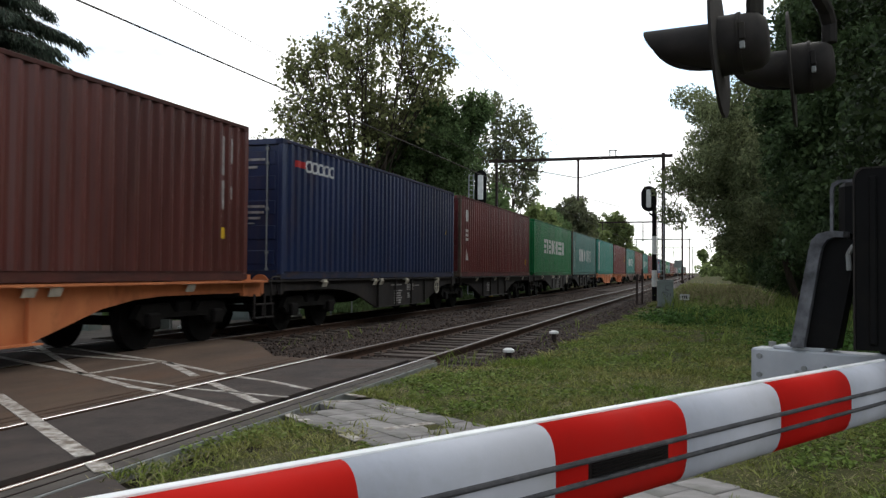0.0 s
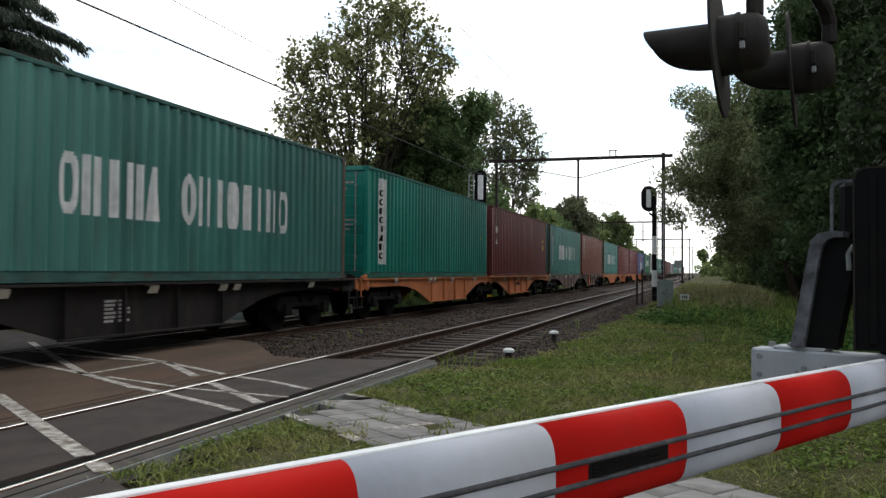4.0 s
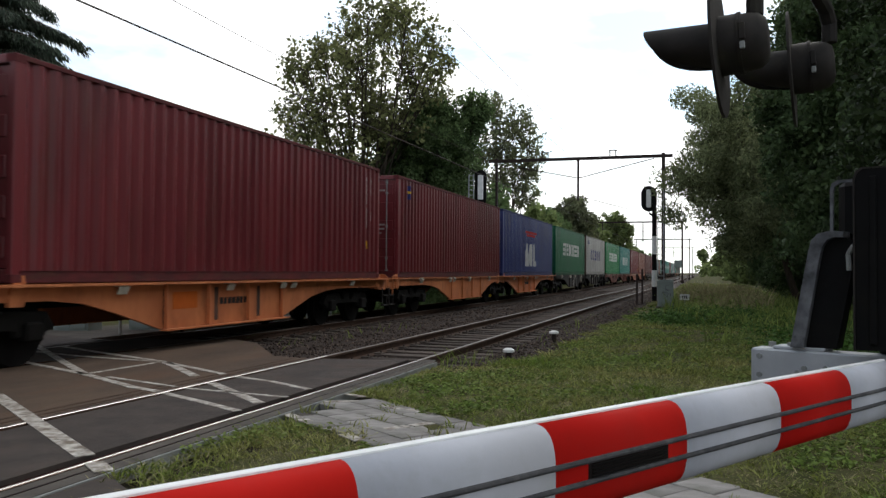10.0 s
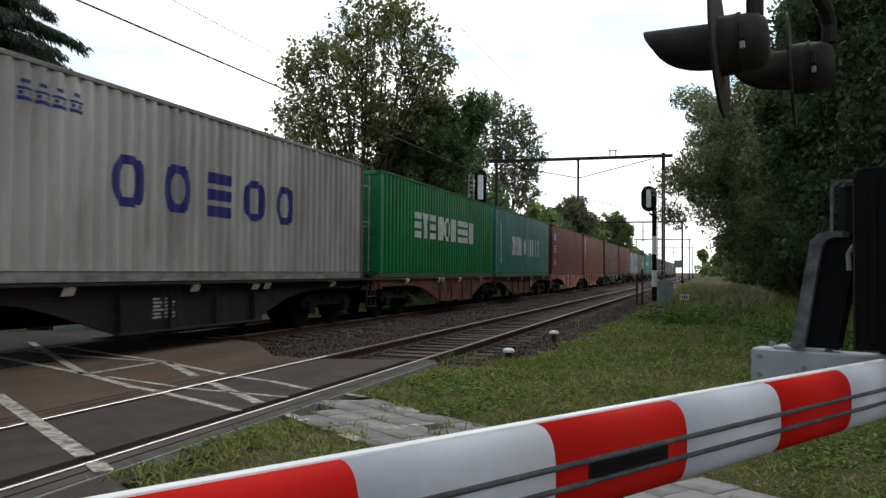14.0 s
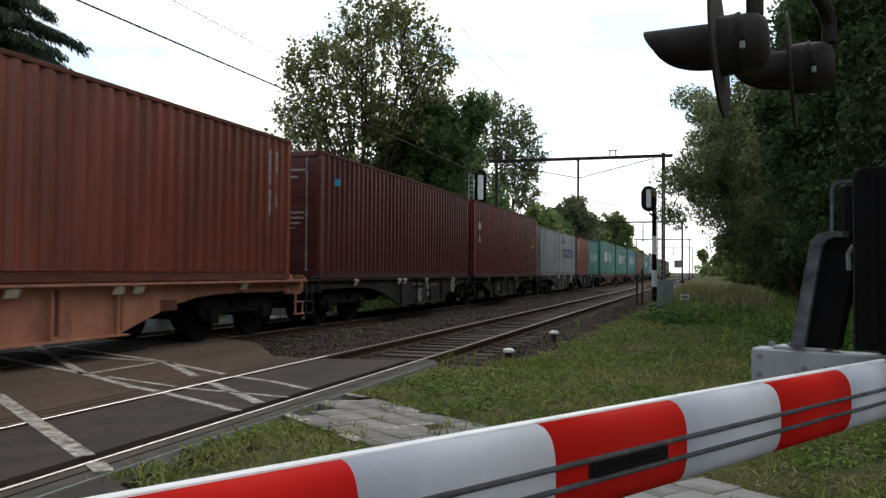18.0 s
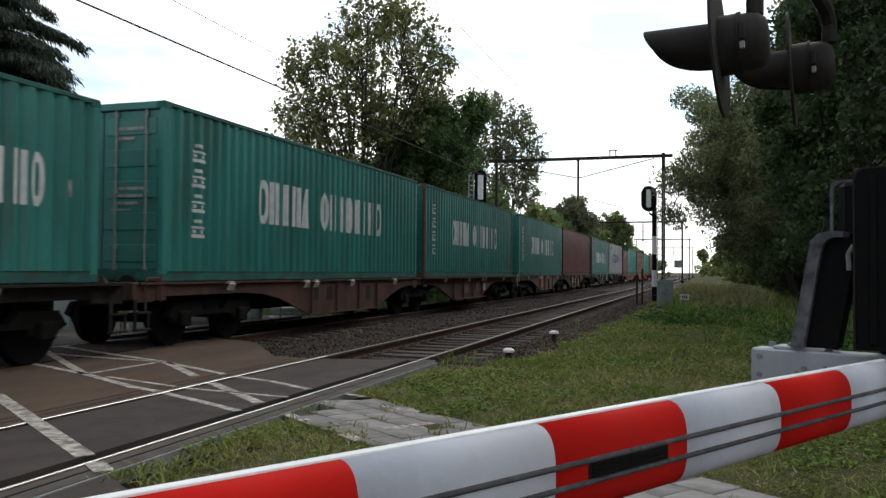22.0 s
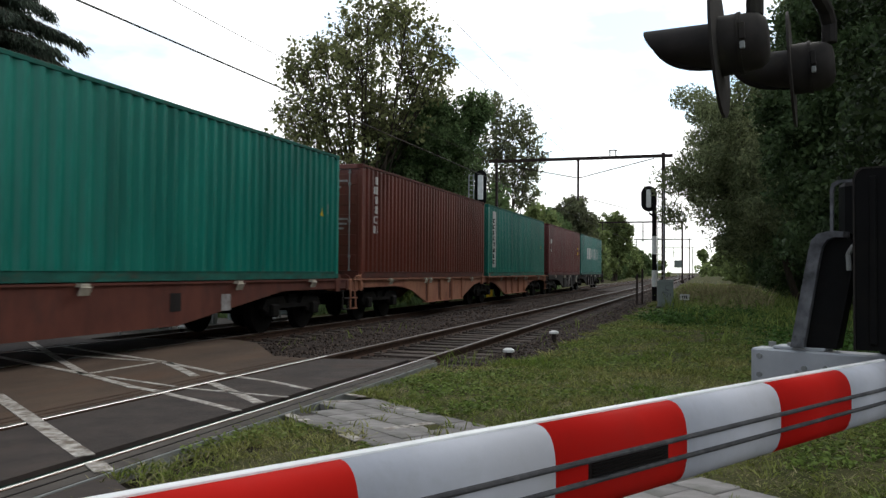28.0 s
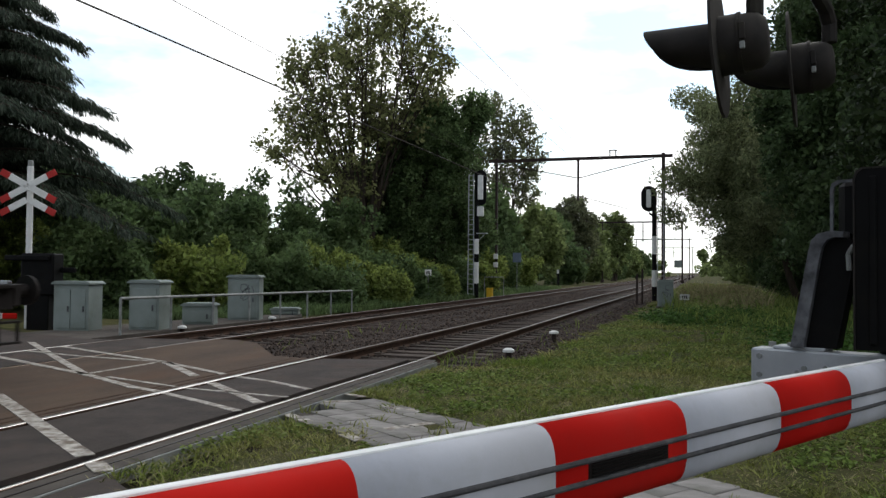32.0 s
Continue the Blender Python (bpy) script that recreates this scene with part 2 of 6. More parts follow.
# road grime over the paint of the bottom rails and castings
GRIME = {k: mat("grimy_" + k, tuple(.58 * v + .42 * g for v, g in zip(m.node_tree.nodes["Mix"].inputs["A"].default_value, (.022, .017, .014))), tuple(.3 * v + .01 for v in m.node_tree.nodes["Mix"].inputs["A"].default_value[:3]), scale=5, rough=.8,
               stain=(.09, .045, .028), stain_amt=.5, stain_scale=6, stretch=(1, .4, 1)) for k, m in COL.items()}
WCOL = dict(
    orange=mat("wagon_orange", (0.52, 0.18, 0.07), (0.39, 0.125, 0.05), scale=2, rough=0.6, stain=(0.14, 0.06, 0.03), stain_amt=0.6, stain_scale=3, stretch=(1, 1, .5)),
    black=mat("wagon_black", (0.020, 0.0165, 0.0155), (0.012, 0.010, 0.0095), scale=2, rough=0.7, stain=(0.05, 0.038, 0.03), stain_amt=0.5, stain_scale=3, stretch=(1, 1, .5)),
    rust=mat("wagon_rust", (0.085, 0.05, 0.038), (0.045, 0.03, 0.025), scale=2, rough=0.75, stain=(0.24, 0.125, 0.085), stain_amt=0.65, stain_scale=3, stretch=(1, 1, .5)),
    mauve=mat("wagon_faded_brown", (0.15, 0.098, 0.085), (0.10, 0.066, 0.057), scale=2, rough=0.8, stain=(0.05, 0.034, 0.028), stain_amt=0.6, stain_scale=3, stretch=(1, 1, .5)),
    pink=mat("wagon_faded_red", (0.36, 0.165, 0.10), (0.26, 0.11, 0.07), scale=2, rough=0.75, stain=(0.08, 0.04, 0.03), stain_amt=0.5, stain_scale=3, stretch=(1, 1, .5)),
    umber=mat("wagon_umber", (0.085, 0.045, 0.035), (0.05, 0.03, 0.025), scale=2, rough=0.75, stain=(0.14, 0.06, 0.04), stain_amt=0.5, stain_scale=3, stretch=(1, 1, .5)),
    vivid=mat("wagon_fresh_orange", (0.52, 0.115, 0.015), (0.42, 0.09, 0.012), scale=3, rough=0.55),
    redbrown=mat("wagon_red_brown", (0.135, 0.046, 0.032), (0.085, 0.03, 0.022), scale=2, rough=0.75, stain=(0.05, 0.03, 0.025), stain_amt=0.5, stain_scale=3, stretch=(1, 1, .5)))


# ---- mesh helpers ----
def np_mesh(name, verts, faces, material, smooth=False):
    """verts (n,3), faces (m,k) as arrays."""
    verts, faces = np.asarray(verts, np.float32), np.asarray(faces, np.int32)
    me = bpy.data.meshes.new(name)
    m, k = faces.shape
    me.vertices.add(len(verts))
    me.vertices.foreach_set("co", verts.ravel())
    me.loops.add(m * k)
    me.loops.foreach_set("vertex_index", faces.ravel())
    me.polygons.add(m)
    me.polygons.foreach_set("loop_start", np.arange(0, m * k, k, dtype=np.int32))
    me.polygons.foreach_set("loop_total", np.full(m, k, np.int32))
    me.update(calc_edges=True)
    me.materials.append(material)
    if smooth:
        me.polygons.foreach_set("use_smooth", np.ones(m, bool))
    return me


def part(name, bm, material, parent=None, label=""):
    me = bm if isinstance(bm, bpy.types.Mesh) else bpy.data.meshes.new(name)
    if me is not bm:
        bmesh.ops.recalc_face_normals(bm, faces=bm.faces[:])
        bm.to_mesh(me)
        bm.free()
        me.materials.append(material)
    ob = new(name, me)
    if parent:
        ob.parent = parent
    if label:
        ob["label"] = label
    return ob


def box(bm, c, s, m=None, bevel=0.0):
    r = bmesh.ops.create_cube(bm, size=1.0)
    vs = r["verts"]
    bmesh.ops.scale(bm, vec=s, verts=vs)
    if bevel:
        es = list({e for v in vs for e in v.link_edges})
        g = bmesh.ops.bevel(bm, geom=es, offset=bevel, segments=1, affect="EDGES")
        vs = list({v for v in g["verts"]} | {v for v in vs if v.is_valid})
    bmesh.ops.translate(bm, vec=c, verts=vs)
    if m is not None:
        bmesh.ops.transform(bm, matrix=m, verts=vs)
    return vs


def tube(bm, p0, p1, r0, r1=None, seg=10, caps=True):
    p0, p1 = Vector(p0), Vector(p1)
    d = p1 - p0
    m = Matrix.Translation((p0 + p1) / 2) @ d.to_track_quat("Z", "Y").to_matrix().to_4x4()
    return bmesh.ops.create_cone(bm, cap_ends=caps, segments=seg, radius1=r0, radius2=r0 if r1 is None else r1, depth=d.length, matrix=m)["verts"]


def prism(bm, poly, axis, a, b):
    """Polygon in the two other axes, extruded from a to b along axis (0 x, 1 y, 2 z)."""
    def P(u, v, w):
        return {0: (w, u, v), 1: (u, w, v), 2: (u, v, w)}[axis]
    A = [bm.verts.new(P(u, v, a)) for u, v in poly]
    B = [bm.verts.new(P(u, v, b)) for u, v in poly]
    n = len(poly)
    bm.faces.new(A)
    bm.faces.new(B[::-1])
    for i in range(n):
        bm.faces.new((A[i], B[i], B[(i + 1) % n], A[(i + 1) % n]))
    return A + B


def BM():
    return bmesh.new()


def empty(name, m=None):
    ob = new(name)
    ob.empty_display_size = 0.2
    if m is not None:
        ob.matrix_basis = m
    return ob


TRACK_NEAR, TRACK_FAR = -4.693, -9.416
RAIL_HALF = 0.7525

# ---- ground, road and track ----
def ground_z(x, y):
    """Terrain: flat verge, ditch-free; slightly lower away from the crossing."""
    d = np.clip((np.asarray(y, float) - 8) / 25, 0, 1)
    return -0.035 - 0.22 * d + 0.02 * np.sin(np.asarray(x) * 1.3 + np.asarray(y) * 0.7) * np.cos(np.asarray(y) * 0.9)


def build_ground():
    xs = np.concatenate([[-3000, -900, -300, -120], np.linspace(-60, 40, 161), [120, 300, 900, 3000]])
    ys = np.concatenate([[-3000, -600, -150, -50], np.linspace(-20, 100, 193), [130, 180, 260, 400, 700, 1500, 3000]])
    X, Y = np.meshgrid(xs, ys, indexing="ij")
    Z = ground_z(X, Y)
    # the track bed lies in a shallow tray so that ballast and road stand proud of the soil
    bed = ((X > -12.0) & (X < np.where(Y > 12.0, -2.55, -2.9)) & (Y > 11.2)) | ((X > -13.4) & (X < -3.5))
    Z = np.where(bed, -0.42, Z)
    Z = Z - 0.12 * ((X > 1.5 * Y - 4) & (Y < 3.5)) * (np.abs(X) < 12)
    V = np.stack([X, Y, Z], -1).reshape(-1, 3)
    a, b = len(xs), len(ys)
    i = np.arange(a * b).reshape(a, b)
    F = np.stack([i[:-1, :-1], i[1:, :-1], i[1:, 1:], i[:-1, 1:]], -1).reshape(-1, 4)
    ob = new("ground", np_mesh("ground", V, F, M["grass"], True))
    tagged(ob, "mown grass verge and rough grassland beside the tracks", "ground", kind="structure")


build_ground()


def build_ballast():
    # one bed under both tracks, crowned, with sloping shoulders
    prof = [(-12.3, -0.40), (-11.3, -0.20), (-10.9, -0.18), (-9.4, -0.205), (-7.9, -0.18), (-7.05, -0.22), (-6.2, -0.18), (-4.7, -0.205),
            (-3.3, -0.18), (-2.8, -0.2), (-2.1, -0.36)]
    ys = np.concatenate([np.linspace(-60, 0, 13), np.linspace(0.5, 60, 120), np.linspace(62, 620, 90)])
    xs = np.interp(np.linspace(0, len(prof) - 1, 50), range(len(prof)), [p[0] for p in prof])
    zs = np.interp(np.linspace(0, len(prof) - 1, 50), range(len(prof)), [p[1] for p in prof])
    X, Y = np.meshgrid(xs, ys, indexing="ij")
    rng = np.random.default_rng(3)
    Z = zs[:, None] + rng.normal(0, 0.012, X.shape)
    V = np.stack([X, Y, Z], -1).reshape(-1, 3)
    i = np.arange(X.size).reshape(X.shape)
    F = np.stack([i[:-1, :-1], i[1:, :-1], i[1:, 1:], i[:-1, 1:]], -1).reshape(-1, 4)
    ob = new("track_bed", np_mesh("track_bed", V, F, M["ballast"]))
    tagged(ob, "brown-grey crushed stone ballast bed of two tracks", "ballast", kind="structure")
    # loose stones lying on the bed
    base = np.array([(1, 0, 0), (-1, 0, 0), (0, 1, 0), (0, -1, 0), (0, 0, 1), (0, 0, -1)], float)
    tri = np.array([(0, 2, 4), (2, 1, 4), (1, 3, 4), (3, 0, 4), (2, 0, 5), (1, 2, 5), (3, 1, 5), (0, 3, 5)])
    n = 42000
    y = 10.2 + 55 * rng.random(n) ** 1.7
    x = rng.uniform(-11.6, -2.4, n)
    z = np.interp(x, [p[0] for p in prof], [p[1] for p in prof]) + rng.uniform(-0.01, 0.015, n)
    r = rng.uniform(0.018, 0.038, (n, 1)) * rng.uniform(0.6, 1.3, (n, 3))
    ang = rng.uniform(0, 6.3, n)
    P = base[None] * r[:, None, :] * rng.uniform(0.7, 1.2, (n, 6, 1))
    c, s = np.cos(ang)[:, None], np.sin(ang)[:, None]
    px, py = P[..., 0] * c - P[..., 1] * s, P[..., 0] * s + P[..., 1] * c
    V = np.stack([px + x[:, None], py + y[:, None], P[..., 2] + z[:, None]], -1).reshape(-1, 3)
    F = (tri[None] + 6 * np.arange(n)[:, None, None]).reshape(-1, 3)
    ob = new("ballast_stones", np_mesh("ballast_stones", V, F, M["stone"]))
    tagged(ob, "loose angular ballast stones between and beside the rails", "stones", kind="stuff")


build_ballast()


def build_rails():
    prof = [(-.036, 0), (.036, 0), (.036, -.035), (.012, -.05), (.012, -.12), (.07, -.145), (.07, -.158), (-.07, -.158), (-.07, -.145), (-.012, -.12), (-.012, -.05), (-.036, -.035)]
    for tc in (TRACK_NEAR, TRACK_FAR):
        for sg in (1, -1):
            x0 = tc + sg * RAIL_HALF
            bm = BM()
            prism(bm, [(x0 + u, v - 0.004) for u, v in prof], 1, -60, 620)
            ob = part("rail", bm, M["rail_side"])
            tagged(ob, "rusty steel rail with a polished head", "rail", "rails", "structure")
            dull = sg == 1
            for y0, y1, m, lab in ((-60, 11.4, "rail_dull" if dull else "rail_head", "running surface polished by the traffic"), (11.4, 620, "rail_worn", "worn brownish running surface")):
                bm = BM()
                prism(bm, [(x0 - .03, -.004), (x0 + .03, -.004), (x0 + .026, 0), (x0 - .026, 0)], 1, y0, y1)
                part("running_surface", bm, M[m], ob, lab)
            if dull and tc == TRACK_NEAR:
                bm = BM()
                prism(bm, [(x0 + .006, .0005), (x0 + .029, .0005), (x0 + .026, .003), (x0 + .008, .003)], 1, -60, 11.4)
                part("polished_line", bm, M["rail_head"], ob, "narrow polished line on the head")
    # sleepers
    bm = BM()
    box(bm, (0, 0, -0.095), (2.5, 0.25, 0.13), bevel=0.012)
    for s in (-1, 1):
        box(bm, (s * RAIL_HALF, 0, -0.022), (0.34, 0.16, 0.018))
        for u in (-.12, .12):
            tube(bm, (s * RAIL_HALF + u, 0.04, -0.02), (s * RAIL_HALF + u, 0.04, 0.02), .016, seg=6)
    me = bpy.data.meshes.new("sleeper")
    bm.to_mesh(me)
    bm.free()
    me.materials.append(M["sleeper"])
    for tc, name in ((TRACK_NEAR, "near"), (TRACK_FAR, "far")):
        holder = empty("track_sleepers", pose(tc, 0, -0.118))
        tagged(holder, "weathered wooden sleepers half sunk in ballast", "sleepers", "track", "structure")
        for k in range(100):
            ob = new("sleeper", me)
            ob.parent = holder
            ob.location = (random.uniform(-.03, .03), 11.5 + 0.6 * k, random.uniform(-.006, .006))
            ob.rotation_euler = (0, 0, random.uniform(-.01, .01))
        bm = BM()
        for k in range(250):
            box(bm, (0, 71.5 + 0.6 * k, -0.095), (2.5, 0.25, 0.13))
        part("far_sleepers", bm, M["sleeper"], holder)["kind"] = "stuff"


build_rails()



def slab(name, poly, z0, z1, material, label, category="road", kind="structure"):
    bm = BM()
    prism(bm, poly, 2, z0, z1)
    ob = part(name, bm, material)
    return tagged(ob, label, category, kind=kind)


def build_road():
    # crossing decks, cut by the flangeways; far edge runs square to the rails
    nr, fr = TRACK_NEAR + RAIL_HALF, TRACK_NEAR - RAIL_HALF
    nf, ff = TRACK_FAR + RAIL_HALF, TRACK_FAR - RAIL_HALF
    g = 0.045
    slab("road_deck_1", [(fr + .12, -12), (nr - .15, -12), (nr - .15, 11.35), (fr + .12, 11.05)], -.2, -.004, M["asphalt"], "dark asphalt deck panel between the rails of the crossing")
    slab("road_deck_2", [(nf + g, -12), (fr - g, -12), (fr - g, 11.0), (fr - .75, 11.15), (nf + 1.1, 13.0), (nf + .5, 13.4), (nf + g, 13.4)], -.2, -.006, M["asphalt_rust"], "rust-stained asphalt between the two tracks")
    slab("road_deck_3", [(ff + .085, -12), (nf - .085, -12), (nf - .085, 13.2), (ff + .085, 13.0)], -.2, -.004, M["asphalt"], "asphalt deck panel between the far rails")
    slab("road_deck_4", [(-13.3, -12), (ff - g, -12), (ff - g, 12.6), (-11.0, 12.6), (-13.3, 13.4)], -.3, -.006, M["asphalt"], "asphalt road beyond the far track")
    slab("edge_beam", [(nr + g, -12), (nr + .29, -12), (nr + .29, 11.2), (nr + .22, 11.5), (nr + g, 11.5)], -.3, -.008, M["concrete"], "weathered concrete edge beam along the outer rail", "edge beam")
    for x in (nr - .095, fr + .08, nf - .08, ff + .08):
        slab("flangeway", [(x - .055, -12), (x + .055, -12), (x + .055, 11.3), (x - .055, 11.3)], -.2, -.07, M["led"], "dark rubber flangeway groove beside the rail", "flangeway")
    for d in (.16, .30):
        slab("panel_joint", [(fr - d - .02, -12), (fr - d + .02, -12), (fr - d + .02, 10.9), (fr - d - .02, 10.9)], -.1, -.002, M["rail_side"], "rusty steel edge strip set in the asphalt", "edge strip")
    slab("beam_joint", [(nr + .15, -12), (nr + .165, -12), (nr + .165, 11.3), (nr + .15, 11.3)], -.1, -.004, M["led"], "dark joint along the edge beam", "joint")
    slab("edge_strip", [(-3.622, -12), (-3.604, -12), (-3.604, 11.2), (-3.622, 11.2)], -.1, -.003, M["grey_steel"], "thin pale steel strip beside the edge beam", "edge strip")
    # approach road on the near side of the track
    a = Vector((-3.42, 4.25, 0))
    d = Vector((0.817, -0.577, 0))
    p = [a, a + d * 9]
    slab("road_approach", [(nr + .29, 4.45), (p[0].x, p[0].y), (p[1].x, p[1].y), (3.93, -12), (nr + .29, -12)], -.3, -.012, M["asphalt"], "asphalt approach road up to the crossing")
    slab("road_far", [(-13.3, 13.4), (-13.3, 2), (-60, 26), (-60, 40)], -.3, -.012, M["asphalt"], "asphalt road leading away past the cabinets")


build_road()


def stripe(poly_line, width, z=0.0):
    """A painted band along ground points, as a thin slab."""
    bm = BM()
    pts = [Vector((x, y, 0)) for x, y in poly_line]
    A, B = [], []
    for i, p in enumerate(pts):
        d = (pts[min(i + 1, len(pts) - 1)] - pts[max(i - 1, 0)]).normalized()
        n = Vector((-d.y, d.x, 0)) * width / 2
        A.append((p + n))
        B.append((p - n))
    top = [bm.verts.new((v.x, v.y, z + .004)) for v in A + B[::-1]]
    bot = [bm.verts.new((v.x, v.y, z - .003)) for v in A + B[::-1]]
    n = len(A)
    for i in range(n - 1):
        bm.faces.new((top[i], top[i + 1], top[2 * n - 2 - i], top[2 * n - 1 - i]))
    m = 2 * n
    for i in range(m):
        bm.faces.new((top[i], bot[i], bot[(i + 1) % m], top[(i + 1) % m]))
    ob = part("road_marking", bm, M["paint"])
    return tagged(ob, "worn white road marking line on asphalt", "road marking", "road markings", "structure")


# ---- train ----
SIDE_X = 1.219                       # half width of a container
P40, D40 = 0.2786, 0.040
Z_DECK = 1.10


def side_profile(length, post=0.12, pitch=P40, depth=D40):
    """Breakpoints (y, inset) of the corrugated side wall between the posts."""
    n = int((length - 2 * post) / pitch)
    pitch = (length - 2 * post) / n
    pts = []
    for k in range(n):
        y = post + k * pitch
        pts += [(y, 0.0), (y + .26 * pitch, 0.0), (y + .5 * pitch, depth), (y + .76 * pitch, depth)]
    pts.append((length - post, 0.0))
    return pts


PROFILE = {L: side_profile(L) for L in (12.192, 6.058)}


def inset(L, y):
    pr = PROFILE[L]
    return float(np.interp(y, [p[0] for p in pr], [p[1] for p in pr]))


CONT_MESH = {}
ID_MESH = {}
LIFT = {"sticker_letter": .008, "sticker_band": .008}


def cont_meshes(L, H):
    """The shared part meshes of a container: list of (name, mesh, (x, y, z, rz) poses, slot)."""
    if (L, H) in CONT_MESH:
        return CONT_MESH[L, H]
    out = []

    def add(name, bm, poses, key="body"):
        me = bpy.data.meshes.new(name)
        bmesh.ops.recalc_face_normals(bm, faces=bm.faces[:])
        bm.to_mesh(me)
        bm.free()
        out.append((name, me, poses, key))

    W = SIDE_X
    # corrugated side walls, thin sheet with thickness
    pr = PROFILE[L]
    bm = BM()
    zlo, zhi = 0.16, H - 0.07
    rows = []
    for off in (0.0, 0.006):
        lo = [bm.verts.new((-(i + off) - .006, y, zlo)) for y, i in pr]
        hi = [bm.verts.new((-(i + off) - .006, y, zhi)) for y, i in pr]
        for k in range(len(pr) - 1):
            bm.faces.new((lo[k], lo[k + 1], hi[k + 1], hi[k]))
        rows.append((lo, hi))
    for k in (0, 1):
        for j in range(len(pr) - 1):
            bm.faces.new((rows[0][k][j], rows[0][k][j + 1], rows[1][k][j + 1], rows[1][k][j]))
    add("side_wall", bm, [(W, 0, 0, 0), (-W, L, 0, math.pi)])
    # rails
    bm = BM()
    box(bm, (-.034, L / 2, .076), (.06, L - .3, .152), bevel=.006)
    box(bm, (-.026, L / 2, .157), (.064, L - .3, .01), bevel=.002)
    add("bottom_rail", bm, [(W, 0, 0, 0), (-W, L, 0, math.pi)], "dark")
    bm = BM()
    box(bm, (-.03, L / 2, H - .035), (.06, L - .3, .07), bevel=.008)
    add("top_rail", bm, [(W, 0, 0, 0), (-W, L, 0, math.pi)], "dark")
    # corner posts with castings
    bm = BM()
    box(bm, (-.05, .07, H / 2), (.1, .14, H - .2), bevel=.012)
    add("corner_post", bm, [(W, 0, 0, 0), (-W, 0, 0, 0), (W, L - .14, 0, 0), (-W, L - .14, 0, 0)][:1] + [(-W + .1, 0, 0, 0), (W, L - .14, 0, 0), (-W + .1, L - .14, 0, 0)])
    bm = BM()
    box(bm, (-.08, .089, .059), (.162, .178, .118), bevel=.01)
    tube(bm, (-.003, .089, .059), (.002, .089, .059), .032, seg=8)
    add("corner_casting", bm, [(x, y, z, 0) for x in (W + .002, -W + .16) for y in (-.004, L - .174) for z in (0, H - .116)], "dark")
    # roof with shallow ribs, floor, far end wall
    bm = BM()
    n = int(L / .42)
    pts = []
    for k in range(n):
        y = .1 + k * (L - .2) / n
        q = (L - .2) / n
        pts += [(y, 0), (y + .3 * q, 0), (y + .45 * q, -.02), (y + .85 * q, -.02)]
    pts.append((L - .1, 0))
    A = [bm.verts.new((W - .06, y, H - .012 + z)) for y, z in pts]
    B = [bm.verts.new((-W + .06, y, H - .012 + z)) for y, z in pts]
    for k in range(len(pts) - 1):
        bm.faces.new((A[k], A[k + 1], B[k + 1], B[k]))
    add("roof", bm, [(0, 0, 0, 0)])
    bm = BM()
    box(bm, (0, L / 2, .13), (2 * W - .1, L - .2, .05))
    for k in range(int(L / .4)):
        box(bm, (0, .3 + k * .4, .08), (2 * W - .14, .06, .09))
    add("floor_frame", bm, [(0, 0, 0, 0)], "dark")
    # far end wall: panel, sill, header and pressed ribs
    bm = BM()
    box(bm, (0, -.03, .1), (2 * W - .2, .1, .2), bevel=.01)
    add("end_sill", bm, [(0, L, 0, 0)])
    bm = BM()
    box(bm, (0, -.03, H - .06), (2 * W - .2, .1, .12), bevel=.01)
    add("end_header", bm, [(0, L, 0, 0)])
    bm = BM()
    box(bm, (0, -.07, H / 2), (2 * W - .2, .03, H - .25))
    add("end_panel", bm, [(0, L, 0, 0)])
    bm = BM()
    box(bm, (0, -.045, .1), (2 * W - .3, .05, .2), bevel=.02)
    add("end_rib", bm, [(0, L, .42 + k * (H - .6) / 5, 0) for k in range(5)])
    # door end at y=0
    bm = BM()
    box(bm, (0, .05, .09), (2 * W - .2, .1, .18), bevel=.01)
    add("door_sill", bm, [(0, 0, 0, 0)], "dark")
    bm = BM()
    box(bm, (0, .05, H - .06), (2 * W - .2, .1, .12), bevel=.01)
    add("door_header", bm, [(0, 0, 0, 0)])
    bm = BM()
    dw = (2 * W - .24) / 2
    dh = H - .32
    box(bm, (dw / 2, .075, .19 + dh / 2), (dw - .015, .03, dh), bevel=.004)
    add("door", bm, [(0.005, 0, 0, 0), (-dw - .005, 0, 0, 0)])
    bm = BM()
    box(bm, (dw / 2, .058, .19 + dh / 10), (dw - .14, .03, dh / 5 * .56), bevel=.012)
    add("door_panel", bm, [(x, 0, k * dh / 5, 0) for x in (.005, -dw - .005) for k in range(5)])
    bm = BM()
    tube(bm, (0, .022, .12), (0, .022, H - .1), .018, seg=8)
    for z in (.2, .55, H / 2, H - .5, H - .2):
        box(bm, (0, .03, z), (.07, .03, .06))
    add("locking_bar", bm, [(x, 0, 0, 0) for x in (.28, .86, -.28, -.86)], "bar")
    bm = BM()
    box(bm, (.12, .012, 0), (.36, .014, .03), bevel=.003)
    add("door_handle", bm, [(.28, 0, 1.15, 0), (-.7, 0, 1.15, 0)], "bar")
    CONT_MESH[L, H] = out
    return out


def colored(ob, m):
    """Give a shared mesh this object's own paint."""
    if not ob.data.materials:
        ob.data.materials.append(m)
    ob.material_slots[0].link = "OBJECT"
    ob.material_slots[0].material = m


